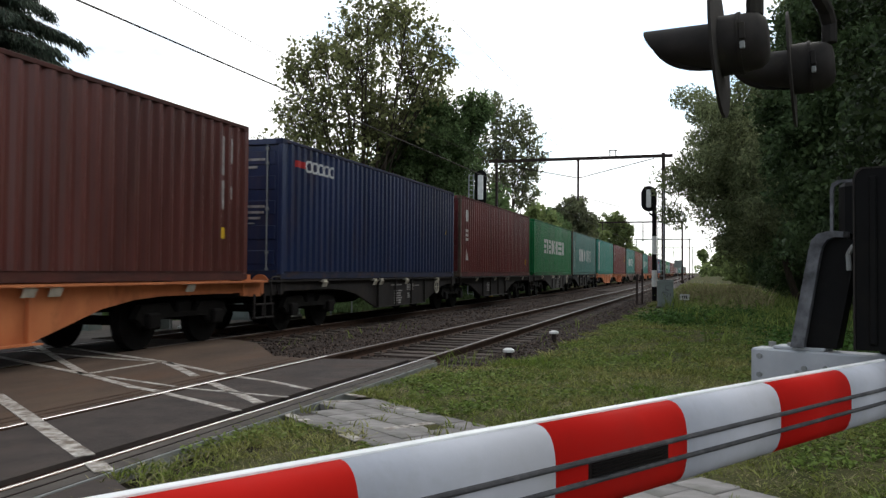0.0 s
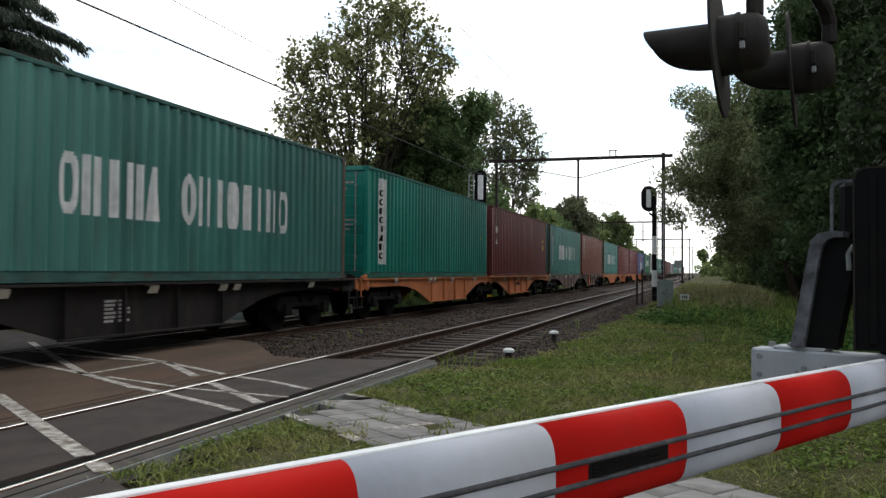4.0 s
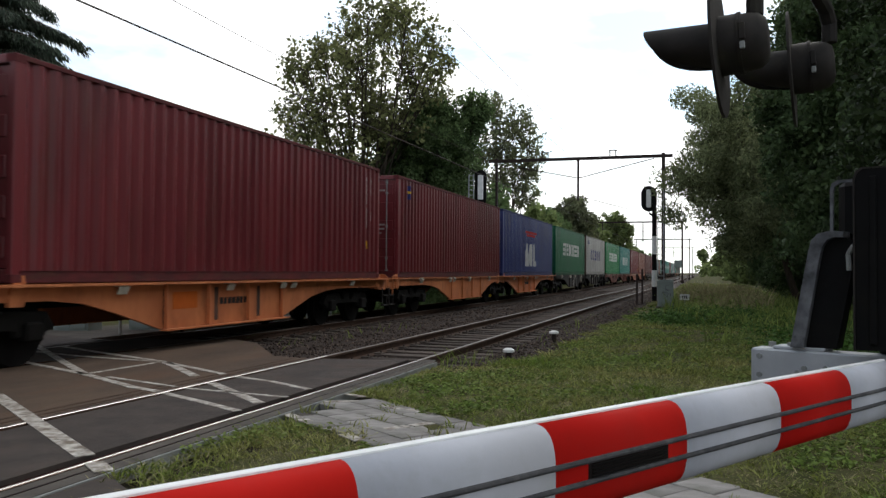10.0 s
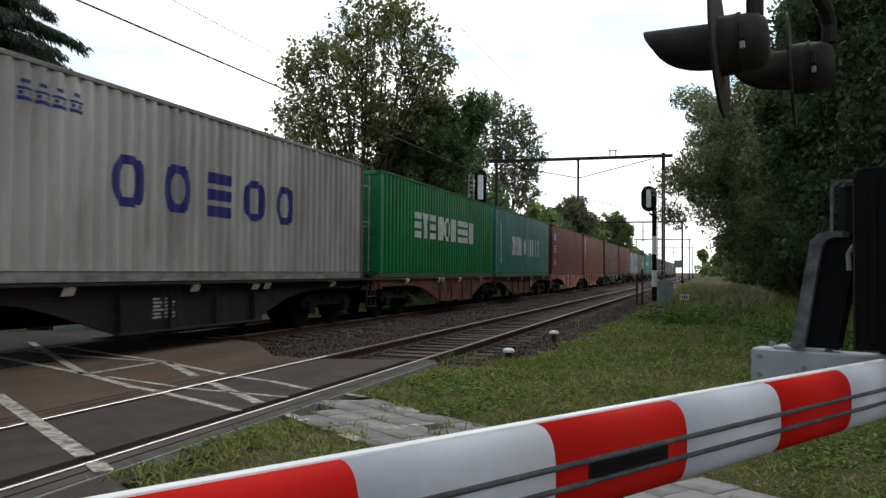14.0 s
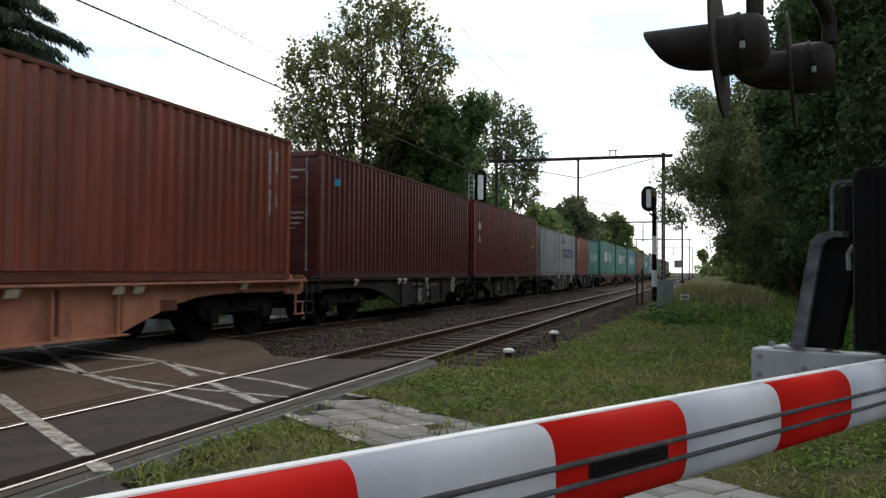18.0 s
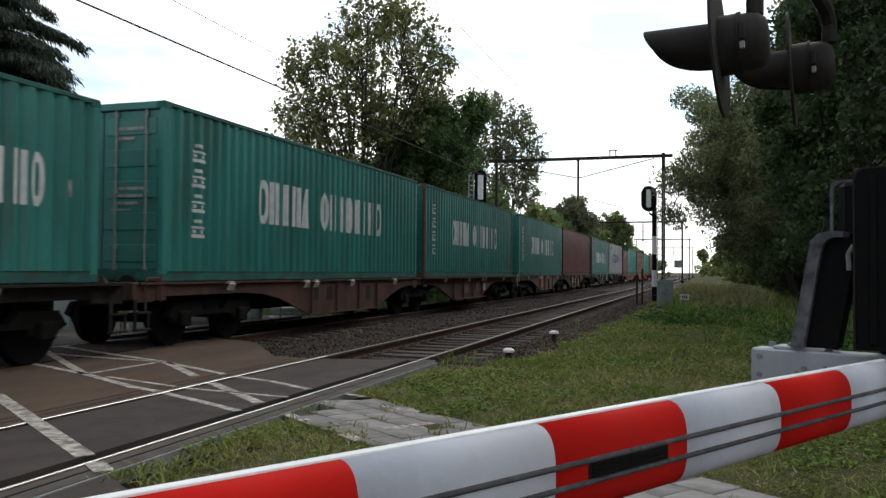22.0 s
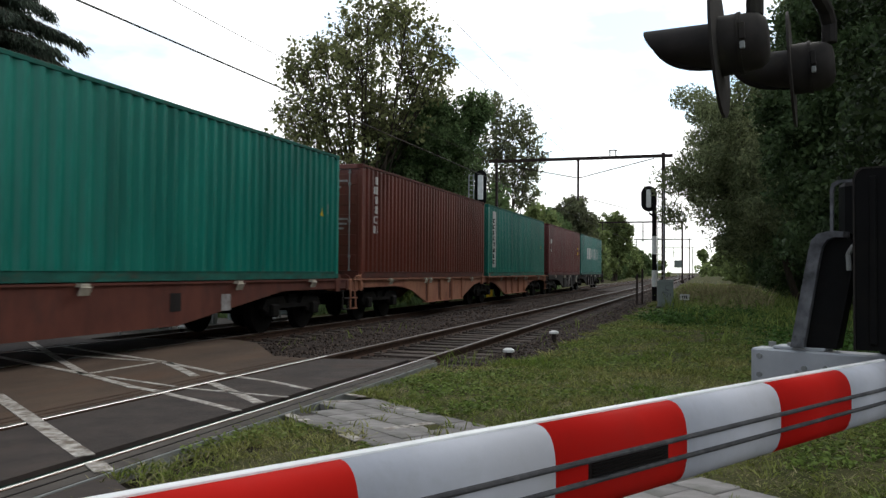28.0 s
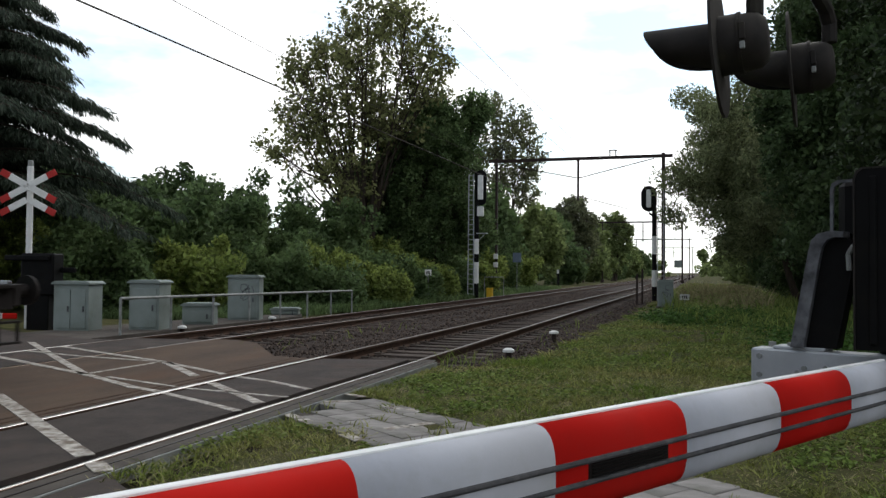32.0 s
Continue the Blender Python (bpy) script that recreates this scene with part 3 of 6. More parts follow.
def blocks(L, rects, lift=0.004):
    """Painted shapes on the corrugated wall: each (y0, y1, z0, z1) follows the ribs."""
    bm = BM()
    ybr = [p[0] for p in PROFILE[L]]
    for r in rects:
        y0, y1, z0, z1 = r[:4]
        ys = [y0] + [y for y in ybr if y0 + .004 < y < y1 - .004] + [y1]
        lo = [bm.verts.new((SIDE_X - inset(L, y) - .006 + lift, y, z0)) for y in ys]
        hi = [bm.verts.new((SIDE_X - inset(L, y) - .006 + lift, y, z1)) for y in ys]
        for k in range(len(ys) - 1):
            bm.faces.new((lo[k], lo[k + 1], hi[k + 1], hi[k]))
    return bm


def spans(kind, v):
    """Filled stretches (0 to 1 across) of a plain shape at height v (0 bottom, 1 top)."""
    u = 2 * v - 1
    if kind == "ring":
        a = .5 * (1 - abs(u) ** 2.6) ** (1 / 2.6)
        b = .5 * .46 * max(0.0, 1 - abs(u / .68) ** 2.6) ** (1 / 2.6)
        return [(.5 - a, .5 - b), (.5 + b, .5 + a)] if b > .02 else [(.5 - a, .5 + a)]
    if kind == "wedge":
        return [(.34 * v, 1 - .34 * v)]
    if kind == "vee":
        return [(.36 - .36 * v, .64 + .36 * v)]
    if kind == "twin":
        return [(0, .36), (.64, 1)]
    if kind == "bar":
        return [(.27, .73)]
    if kind == "stack":
        return [] if .27 < v < .37 or .63 < v < .73 else [(0, 1)]
    if kind == "block":
        a = .5 * (1 - abs(u) ** 5) ** .2
        return [(.5 - a, .5 + a)]
    if kind == "bars":
        return [(.0, 1)] if v < .16 else [(.1, .3), (.7, .9)] if .24 < v < .42 else [(.0, 1)] if .5 < v < .64 else [(.2, .8)] if v > .82 else []
    if kind == "tip":
        return [(.5 * v, 1 - .5 * v)]
    return [(0, 1)]


def glyph(kind, y, z, w, h, rows=16):
    """One plain shape as thin rows; equal neighbouring rows are merged."""
    out = []
    for k in range(rows):
        for a, b in spans(kind, (k + .5) / rows):
            r = (y + a * w, y + b * w, z + k * h / rows, z + (k + 1) * h / rows)
            for m, q in enumerate(out):
                if q[0] == r[0] and q[1] == r[1] and abs(q[3] - r[2]) < 1e-6:
                    out[m] = (q[0], q[1], q[2], r[3])
                    break
            else:
                out.append(r)
    return out


def word(y0, z, kinds, w, h, gap):
    """A row of plain shapes of letter size; a space leaves a gap."""
    return [glyph(k, y0 + i * (w + gap), z, w, h) for i, k in enumerate(kinds) if k]


def column(y0, z_top, kinds, w, h, gap):
    return [glyph(k, y0, z_top - i * (h + gap) - h, w, h) for i, k in enumerate(kinds)]


def container(L, H, color, label, marks=(), s=0.0, doors=True, rusty=False):
    th = empty("container")
    tagged(th, label, "container", "containers on the train")
    for name, me, poses, key in cont_meshes(L, H):
        if not doors and name in ("door", "door_panel", "locking_bar", "door_handle", "door_sill", "door_header"):
            continue
        for x, y, z, rz in poses:
            ob = new(name, me)
            ob.parent = th
            ob.matrix_basis = pose(x, y, z, 0, 0, math.degrees(rz))
            colored(ob, {"body": COL[color], "dark": GRIME[color], "bar": M["grey_steel"]}[key])
            if rusty and name in ("corner_post", "corner_casting", "door_sill"):
                colored(ob, M["post_rust"])
    if not doors:
        for name, me, poses, key in cont_meshes(L, H):
            if name.startswith("end_"):
                for x, y, z, rz in poses:
                    ob = new(name, me)
                    ob.parent = th
                    ob.matrix_basis = pose(0, 0, z, 0, 0, 180)
                    colored(ob, COL[color])
    for nm, rects, mk in marks:
        for r in rects:
            part(nm, blocks(L, r if isinstance(r, list) else [r], LIFT.get(nm, .004)), mk, th)
    # small identification bars on the doors and the upper corner of the side
    if doors:
        for k, (x0, x1, z) in enumerate(((.25, .8, H - .42), (.3, .62, H - .58), (.3, .8, 1.5), (.3, .78, 1.38), (.3, .7, 1.26), (-.75, -.3, 1.45), (-.6, -.3, .75))):
            if "bar%d" % k not in ID_MESH:
                bm = BM()
                box(bm, (0, .038, 0), (x1 - x0, .006, .05))
                me = bpy.data.meshes.new("identification_bar")
                bm.to_mesh(me)
                bm.free()
                me.materials.append(M["mark_faint"])
                ID_MESH["bar%d" % k] = me
            ob = new("identification_bar", ID_MESH["bar%d" % k])
            ob.parent = th
            ob.location = ((x0 + x1) / 2, 0, z)
    for r in ((L - .83, L - .76, H - 1.0, H - .30), (L - .83, L - .76, H - 1.62, H - 1.1), (L - .56, L - .49, H - .76, H - .30), (L - .55, L - .5, H - 1.42, H - 1.18)):
        if color in ("teal", "teal2", "teal_pale", "green", "green_deep", "white", "grey") and r[3] - r[2] > .45:
            continue
        if (L, H, r) not in ID_MESH:
            bm = blocks(L, [r])
            me = bpy.data.meshes.new("identification_mark")
            bm.to_mesh(me)
            bm.free()
            me.materials.append(M["mark_faint"])
            ID_MESH[L, H, r] = me
        ob = new("identification_mark", ID_MESH[L, H, r])
        ob.parent = th
    return th


def w_bold():
    return [("letter_block", word(2.72, 1.20, ("stack", "vee", "stack", "block", "ring", "block", "stack", "stack", "twin"), .62, .77, .135), M["mark"])]


ROW = ("ring", "twin", "bar", "twin", "wedge", "", "ring", "twin", "bar", "block", "block", "bar", "twin", "ring")


def w_row(cjk=6, z=.94):
    m = [("letter_block", word(2.97, z, ROW, .36, .85, .101), M["mark"])]
    if cjk == 6:
        m.append(("character_block", column(.75, 2.24, ["bars"] * 6, .30, .215, .08), M["mark"]))
    elif cjk:
        m.append(("character_block", column(.82, 2.33, ["bars"] * 4, .38, .31, .12), M["mark"]))
    return m


def w_col(kinds, y0, zt, w, h, gap): return [("letter_block", column(y0, zt, kinds, w, h, gap), M["mark"])]


def w_strip(): return [("sticker", [(.72, 1.30, .36, 2.66)], M["mark"]), ("sticker_letter", column(.86, 2.35, ("ring", "ring", "twin", "ring", "bar", "wedge", "twin", "ring"), .3, .17, .07), M["black"])]


HC, ST = 2.896, 2.591
# start along the train, length, height, paint, label, marks, doors towards the tail side
LOAD = [
    (1.52, 12.192, HC, "brown", "brown-red corrugated forty-foot shipping container", ["mk"]),
    (15.02, 12.192, HC, "navy", "dark navy blue corrugated shipping container", ["row_small"]),
    (28.05, 12.192, HC, "maroon", "maroon corrugated shipping container with white squares", ["sq3"]),
    (41.55, 12.192, HC, "green", "bright green container with large white lettering blocks", ["row_bold"]),
    (54.55, 12.192, HC, "teal_pale", "faded teal container with white lettering blocks", ["row_glyphs"]),
    (68.15, 12.192, HC, "teal2", "teal green container with a white upright strip", ["strip"]),
    (81.25, 12.192, HC, "maroon", "maroon container with a white upright marking", ["column_three"]),
    (94.68, 12.192, HC, "teal", "teal container with weathered white lettering blocks", ["row_glyphs"]),
    (107.75, 12.192, HC, "rust", "brown-red container with white letters down its side", ["column_six"]),
    (121.27, 12.192, HC, "teal", "teal container with rusty posts and white lettering blocks", ["row_glyphs"]),
    (134.25, 12.192, HC, "darkred", "plain dark red corrugated container", ["mk"]),
    (147.85, 12.192, HC, "darkred", "dark red container with a small blue and yellow sticker", ["sticker"]),
    (160.65, 12.192, HC, "blue", "blue container with big white and red markings", ["big_three"]),
    (174.05, 12.192, HC, "green_deep", "green container with large white lettering blocks", ["row_bold"]),
    (187.15, 12.192, HC, "white", "dirty white container with dark blue lettering blocks", ["rings_blue"]),
    (200.55, 12.192, HC, "green", "green container with clean white lettering blocks", ["row_bold"]),
    (213.45, 12.192, HC, "teal", "dark teal container with white lettering blocks", ["row_glyphs"]),
    (227.0, 12.192, HC, "darkred", "dark red container with three white squares", ["sq3"]),
    (239.95, 12.192, HC, "rust", "faded orange-brown container with white letters down its side", ["column_six"]),
    (253.55, 12.192, HC, "oxblood", "dark red container with a small cyan sticker", ["cyan"]),
    (266.65, 12.192, HC, "maroon", "maroon container with a white upright marking", ["column_three"]),
    (280.17, 6.058, ST, "grey", "pale grey twenty-foot container", []),
    (286.32, 6.058, ST, "grey", "pale grey twenty-foot container with blue lettering blocks", ["rings_short"]),
    (293.15, 6.058, ST, "rust", "faded orange-brown twenty-foot container", ["column_six"]),
    (299.28, 6.058, ST, "teal", "teal twenty-foot container with white lettering blocks", ["row_short"]),
    (306.8, 12.192, HC, "teal", "teal container with white lettering blocks", ["row_glyphs_four"]),
    (319.75, 12.192, HC, "teal", "teal container with rusted corner posts", ["row_glyphs_four"]),
    (333.48, 12.192, HC, "teal", "teal container with a worn white lettering row", ["row_glyphs_four"]),
    (346.4, 12.192, HC, "oxblood", "plain dark red corrugated container with a yellow label", ["mk"]),
    (360.02, 12.192, HC, "teal_pale", "pale teal container with white lettering blocks", ["row_glyphs"]),
    (372.88, 12.192, HC, "grey", "light grey container with blue lettering blocks", ["rings_blue"]),
    (386.6, 6.058, ST, "brown", "brown twenty-foot container with a blue sticker", ["sticker_blue"]),
    (392.85, 12.192, HC, "teal2", "teal green container with a white upright strip", ["strip"]),
    (406.42, 12.192, HC, "oxide", "brown-red container with white letters down its side", ["column_six"]),
    (419.28, 12.192, HC, "teal2", "teal green container with a white upright strip", ["strip"]),
    (432.93, 12.192, HC, "maroon", "maroon container with a white upright marking", ["column_three"]),
    (445.88, 12.192, HC, "teal", "last teal container with white lettering blocks", ["row_plain"]),
]


def marks_for(key, H):
    warn = ("warning_label", [glyph("tip", 11.2, 1.42, .24, .24)], M["yellow"])
    return {
        "mk": [("label_sticker", [(11.3, 11.45, .75, .95)], M["yellow"])],
        "row_small": [("letter_block", word(1.12, 2.32, ["ring"] * 5, .25, .26, .04), M["mark"]), ("emblem", [(.62, 1.05, 2.38, 2.52)], M["mark_red"]), warn],
        "sq3": [("letter_block", column(.68, 2.43, ("block", "stack", "wedge"), .34, .42, .29), M["mark"]), ("label_sticker", [(11.2, 11.42, .5, .78)], M["yellow"])],
        "row_bold": w_bold(), "row_glyphs": w_row(6), "row_glyphs_four": w_row(4, 1.10), "row_plain": w_row(0, 1.15),
        "strip": w_strip() + [warn],
        "column_three": w_col(("bar", "ring", "wedge"), .66, 2.53, .32, .36, .055) + [("label_sticker", [(11.05, 11.45, 1.33, 1.55)], M["yellow"]), ("warning_label", [glyph("tip", 11.14, 1.72, .24, .24)], M["yellow"])],
        "column_six": w_col(("bar", "block", "bar", "bar", "ring", "twin"), .86, min(2.66, H - .2), .26, .2, .058),
        "sticker": [("sticker", [(.75, 1.08, 2.28, 2.68)], M["mark_blue"]), ("sticker_band", [(.79, 1.04, 2.45, 2.52)], M["yellow"])],
        "big_three": [("letter_block", [glyph("wedge", 4.66, .45, 1.06, 1.11), glyph("block", 5.76, .45, .86, 1.11), (6.7, 7.08, .45, 1.56), (7.08, 7.5, .45, .72)], M["mark"]),
                ("emblem", [(4.84, 7.58, 2.06, 2.18), (5.07, 7.2, 1.92, 2.03)], M["mark_red"])],
        "rings_blue": [("letter_block", word(2.92, 1.12, ("ring", "ring", "stack", "ring", "ring"), .74, .78, .475), M["mark_blue"]), ("character_block", word(1.16, 2.33, ["bars"] * 4, .26, .27, .04), M["mark_blue"])],
        "rings_short": [("letter_block", word(1.16, 1.05, ("ring", "ring", "stack", "ring", "ring"), .6, .58, .24), M["mark_blue"]), ("character_block", word(1.2, 1.96, ["bars"] * 4, .25, .25, .06), M["mark_blue"]),
                    ("emblem", [glyph("tip", .42, 1.95, .4, .18)], M["mark_blue"])],
        "cyan": [("sticker", [(.75, 1.05, 2.18, 2.34)], M["mark_cyan"])],
        "row_short": [("letter_block", word(1.05, 1.0, ROW, .225, .7, .065), M["mark"])],
        "sticker_blue": [("sticker", [(.97, 2.1, 1.74, 2.2)], M["mark_blue"]), ("sticker_letter", word(1.1, 1.85, ["ring"] * 6, .11, .2, .04), M["mark"]),
                   ("sticker_band", [(1.5, 2.05, 2.09, 2.15)], M["yellow"])],
    }[key]


WAGON_MESH = {}


def platform_bm():
    """One fish-bellied platform frame, u from its outer end (0) inwards (12.19)."""
    bm = BM()
    poly = [(-.55, 1.06), (-.55, .78), (-.2, .78), (0, .86), (2.5, .86), (3.2, .82), (3.9, .71), (5.2, .33), (9.15, .33), (10.3, .66), (10.9, .80), (11.5, .86), (12.55, .86), (12.55, 1.06)]
    for x in (1.13, -1.19):
        prism(bm, poly, 0, x, x + .06)
    for x in (1.19, -1.25):     # top and bottom flanges
        prism(bm, [(-.55, 1.085), (-.55, 1.05), (12.55, 1.05), (12.55, 1.085)], 0, x - .10, x + .06)
        prism(bm, [(5.15, .335), (5.15, .31), (9.2, .31), (9.2, .335)], 0, x - .09, x + .05)
        for u in (5.3, 6.6, 7.9, 9.1):
            prism(bm, [(u - .02, .34), (u + .02, .34), (u + .02, 1.05), (u - .02, 1.05)], 0, x - .02, x + .045)
    return bm


def bm_to(bm, name):
    """Keep a shared wagon part under its name."""
    me = bpy.data.meshes.new(name)
    bmesh.ops.recalc_face_normals(bm, faces=bm.faces[:])
    bm.to_mesh(me)
    bm.free()
    WAGON_MESH[name] = me


def wagon(s0, s1, color, two=True):
    """Articulated wagon whose containers start at s0 and end at s1; local y=0 at s0."""
    th = empty("container_wagon")
    Ltot = s1 - s0
    c = WCOL[color]
    if "frame" not in WAGON_MESH:
        me = bpy.data.meshes.new("side_frame")
        bm = platform_bm()
        bmesh.ops.recalc_face_normals(bm, faces=bm.faces[:])
        bm.to_mesh(me)
        bm.free()
        WAGON_MESH["frame"] = me
        bm = BM()
        box(bm, (0, 6.1, .86), (.5, 12.6, .3))
        me = bpy.data.meshes.new("centre_sill")
        bm.to_mesh(me)
        bm.free()
        WAGON_MESH["sill"] = me
        bm = BM()
        for x in (.68, -.68):
            box(bm, (x, 0, .95), (.84, .16, .16))
        box(bm, (0, 0, 1.02), (2.2, .16, .02))
        bm_to(bm, "cross_beam")
        # bogie: side frames, bolster, axle boxes and springs
        bm = BM()
        for x in (1.0, -1.0):
            prism(bm, [(-1.3, .52), (-1.15, .72), (-.45, .74), (-.3, .58), (.3, .58), (.45, .74), (1.15, .72), (1.3, .52), (1.1, .42), (.5, .50), (-.5, .50), (-1.1, .42)], 0, x - .06, x + .06)
            for y in (-.9, .9):
                box(bm, (x * 1.04, y, .46), (.2, .3, .26), bevel=.03)
                for k in (-.2, .2):
                    tube(bm, (x, y + k, .40), (x, y + k, .62), .07, seg=8)
        box(bm, (0, 0, .66), (2.1, .4, .22), bevel=.03)
        me = bpy.data.meshes.new("bogie")
        bmesh.ops.recalc_face_normals(bm, faces=bm.faces[:])
        bm.to_mesh(me)
        bm.free()
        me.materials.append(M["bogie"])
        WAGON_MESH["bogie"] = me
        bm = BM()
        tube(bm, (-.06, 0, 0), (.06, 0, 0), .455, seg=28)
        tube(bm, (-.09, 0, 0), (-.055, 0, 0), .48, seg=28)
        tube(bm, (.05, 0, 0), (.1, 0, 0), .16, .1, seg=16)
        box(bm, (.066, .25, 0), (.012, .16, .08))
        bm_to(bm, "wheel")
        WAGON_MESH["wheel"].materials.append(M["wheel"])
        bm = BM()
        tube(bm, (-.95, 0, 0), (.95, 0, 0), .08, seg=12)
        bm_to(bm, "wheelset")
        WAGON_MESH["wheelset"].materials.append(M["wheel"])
        bm = BM()
        box(bm, (.05, 0, 0), (.02, .22, .13), pose(0, 0, 0, 0, 25, 0), bevel=.004)
        box(bm, (0, 0, .06), (.12, .16, .05))
        me = bpy.data.meshes.new("lock")
        bm.to_mesh(me)
        bm.free()
        me.materials.append(M["lock"])
        WAGON_MESH["lock"] = me
        bm2 = BM()
        for k in range(20):
            a0, a1 = k * math.tau / 20, (k + 1) * math.tau / 20
            tube(bm2, (0, .2 * math.cos(a0), .2 * math.sin(a0)), (0, .2 * math.cos(a1), .2 * math.sin(a1)), .014, seg=6)
        for a in (0, 1.57):
            tube(bm2, (0, .2 * math.cos(a), .2 * math.sin(a)), (0, -.2 * math.cos(a), -.2 * math.sin(a)), .01, seg=6)
        me = bpy.data.meshes.new("brake_wheel")
        bm2.to_mesh(me)
        bm2.free()
        me.materials.append(M["lock"])
        WAGON_MESH["brake_wheel"] = me
        # upright lug at the frame's end, bent hand rail and hanging step
        bm = BM()
        prism(bm, [(-.12, .80), (.10, .80), (.16, 1.0), (.10, 1.20), (-.02, 1.20), (-.12, 1.0)], 0, 1.14, 1.22)
        bm_to(bm, "end_lug")
        bm = BM()
        loop = [(1.23, -.42, .62), (1.23, -.42, 1.10), (1.23, -.36, 1.15), (1.23, -.10, 1.15), (1.23, -.05, 1.10), (1.23, -.05, .78)]
        for a, b in zip(loop, loop[1:]):
            tube(bm, a, b, .018, seg=6)
        bm_to(bm, "hand_rail")
        bm = BM()
        box(bm, (1.2, 0, .58), (.03, .06, .48), bevel=.004)
        for z in (.36, .62):
            box(bm, (1.2, .16, z), (.1, .34, .03), bevel=.004)
        box(bm, (1.2, .31, .48), (.03, .04, .28), bevel=.004)
        bm_to(bm, "side_step")
        bm = BM()
        box(bm, (0, 0, .95), (2.4, .14, .28), bevel=.02)
        for x in (.875, -.875):
            tube(bm, (x, 0, 1.0), (x, -.45, 1.0), .09, seg=12)
            tube(bm, (x, -.45, 1.0), (x, -.5, 1.0), .2, seg=16)
        box(bm, (0, -.2, .98), (.12, .5, .14))
        me = bpy.data.meshes.new("headstock")
        bmesh.ops.recalc_face_normals(bm, faces=bm.faces[:])
        bm.to_mesh(me)
        bm.free()
        WAGON_MESH["headstock"] = me

    def put(name, me, m, material=None, parent=th):
        ob = new(name, me)
        ob.parent = parent
        ob.matrix_basis = m
        if material:
            colored(ob, material)
        return ob

    ends = [pose(0, 0, 0), pose(0, Ltot, 0, 0, 0, 180)] if two else [None]
    for m in ends:
        if two:
            put("side_frame", WAGON_MESH["frame"], m, c)
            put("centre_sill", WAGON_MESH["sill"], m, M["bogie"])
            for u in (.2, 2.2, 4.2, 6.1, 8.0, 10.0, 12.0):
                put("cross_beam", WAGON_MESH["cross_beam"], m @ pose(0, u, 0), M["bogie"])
            for k, u in enumerate((1.9, 4.9, 5.35, 7.3, 10.2)):
                for x in (1.25, -1.25):
                    put("container_lock", WAGON_MESH["lock"], m @ pose(x, u, 1.0, 0, 0, 0 if x > 0 else 180))
    lug_y = (0.0, Ltot) if not two else (0.0, Ltot / 2 - .5, Ltot / 2 + .5, Ltot)
    for y in lug_y:
        put("end_lug", WAGON_MESH["end_lug"], pose(0, y, 0), c)
    for m in (pose(0, 0, 0), pose(0, Ltot, 0, 0, 0, 180)):
        put("hand_rail", WAGON_MESH["hand_rail"], m, M["lock"] if color in ("rust", "mauve") else c)
    step = c if color == "pink" else WCOL["black"]
    put("side_step", WAGON_MESH["side_step"], pose(0, -.62, 0), step)
    put("side_step", WAGON_MESH["side_step"], pose(0, Ltot + .3, 0), step)
    if not two:
        bm = BM()
        poly = [(-.5, 1.06), (-.5, .86), (2.6, .86), (6.2, .36), (Ltot - 6.2, .36), (Ltot - 2.6, .86), (Ltot + .5, .86), (Ltot + .5, 1.06)]
        for x in (1.13, -1.19):
            prism(bm, poly, 0, x, x + .06)
            prism(bm, [(-.5, 1.085), (-.5, 1.05), (Ltot + .5, 1.05), (Ltot + .5, 1.085)], 0, x - .03, x + .09)
        part("side_frame", bm, c, th)
        bm = BM()
        box(bm, (0, Ltot / 2, .86), (.5, Ltot, .3))
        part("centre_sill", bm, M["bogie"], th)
        for u in (3, 5.5, 6, 10, 14, 17):
            for x in (1.25, -1.25):
                put("container_lock", WAGON_MESH["lock"], pose(x, u, 1.0, 0, 0, 0 if x > 0 else 180))
    for m in (pose(0, -.6, 0), pose(0, Ltot + .6, 0, 0, 0, 180)):
        put("headstock", WAGON_MESH["headstock"], m, c)
    wheels = []
    for y in ((1.7, Ltot / 2, Ltot - 1.7) if two else (1.9, Ltot - 1.9)):
        put("bogie", WAGON_MESH["bogie"], pose(0, y, 0))
        for d in (-.9, .9):
            axle = put("wheelset", WAGON_MESH["wheelset"], pose(0, y + d, .455))
            put("wheel", WAGON_MESH["wheel"], pose(.7525, 0, 0), parent=axle)
            put("wheel", WAGON_MESH["wheel"], pose(-.7525, 0, 0, 0, 0, 180), parent=axle)
            wheels.append((axle, y + d))
    # stencilled data, lettering bars and repainted fields on the side frame
    def plate(name, u0, u1, z0, z1, material, label, proud=.006):
        bm = BM()
        box(bm, (1.190 + proud / 2, (u0 + u1) / 2, (z0 + z1) / 2), (proud, u1 - u0, z1 - z0), bevel=.0015)
        return part(name, bm, material, th, label)

    def lines(name, u0, u1, z0, z1, rows, cols, material, label, fill=.6, proud=.009):
        bm = BM()
        rng = np.random.default_rng(int(u0 * 100) + rows)
        for r in range(rows):
            for k in range(cols):
                a = u0 + (u1 - u0) * (k + .08) / cols
                b = a + (u1 - u0) * rng.uniform(.55, .86) / cols
                zc = z0 + (z1 - z0) * (r + .5) / rows
                box(bm, (1.190 + proud / 2, (a + b) / 2, zc), (proud, b - a, (z1 - z0) / rows * fill))
        ob = part(name, bm, material, th, label)
        ob["kind"] = "stuff"
        return ob

    FADED = M["mark_faint"]
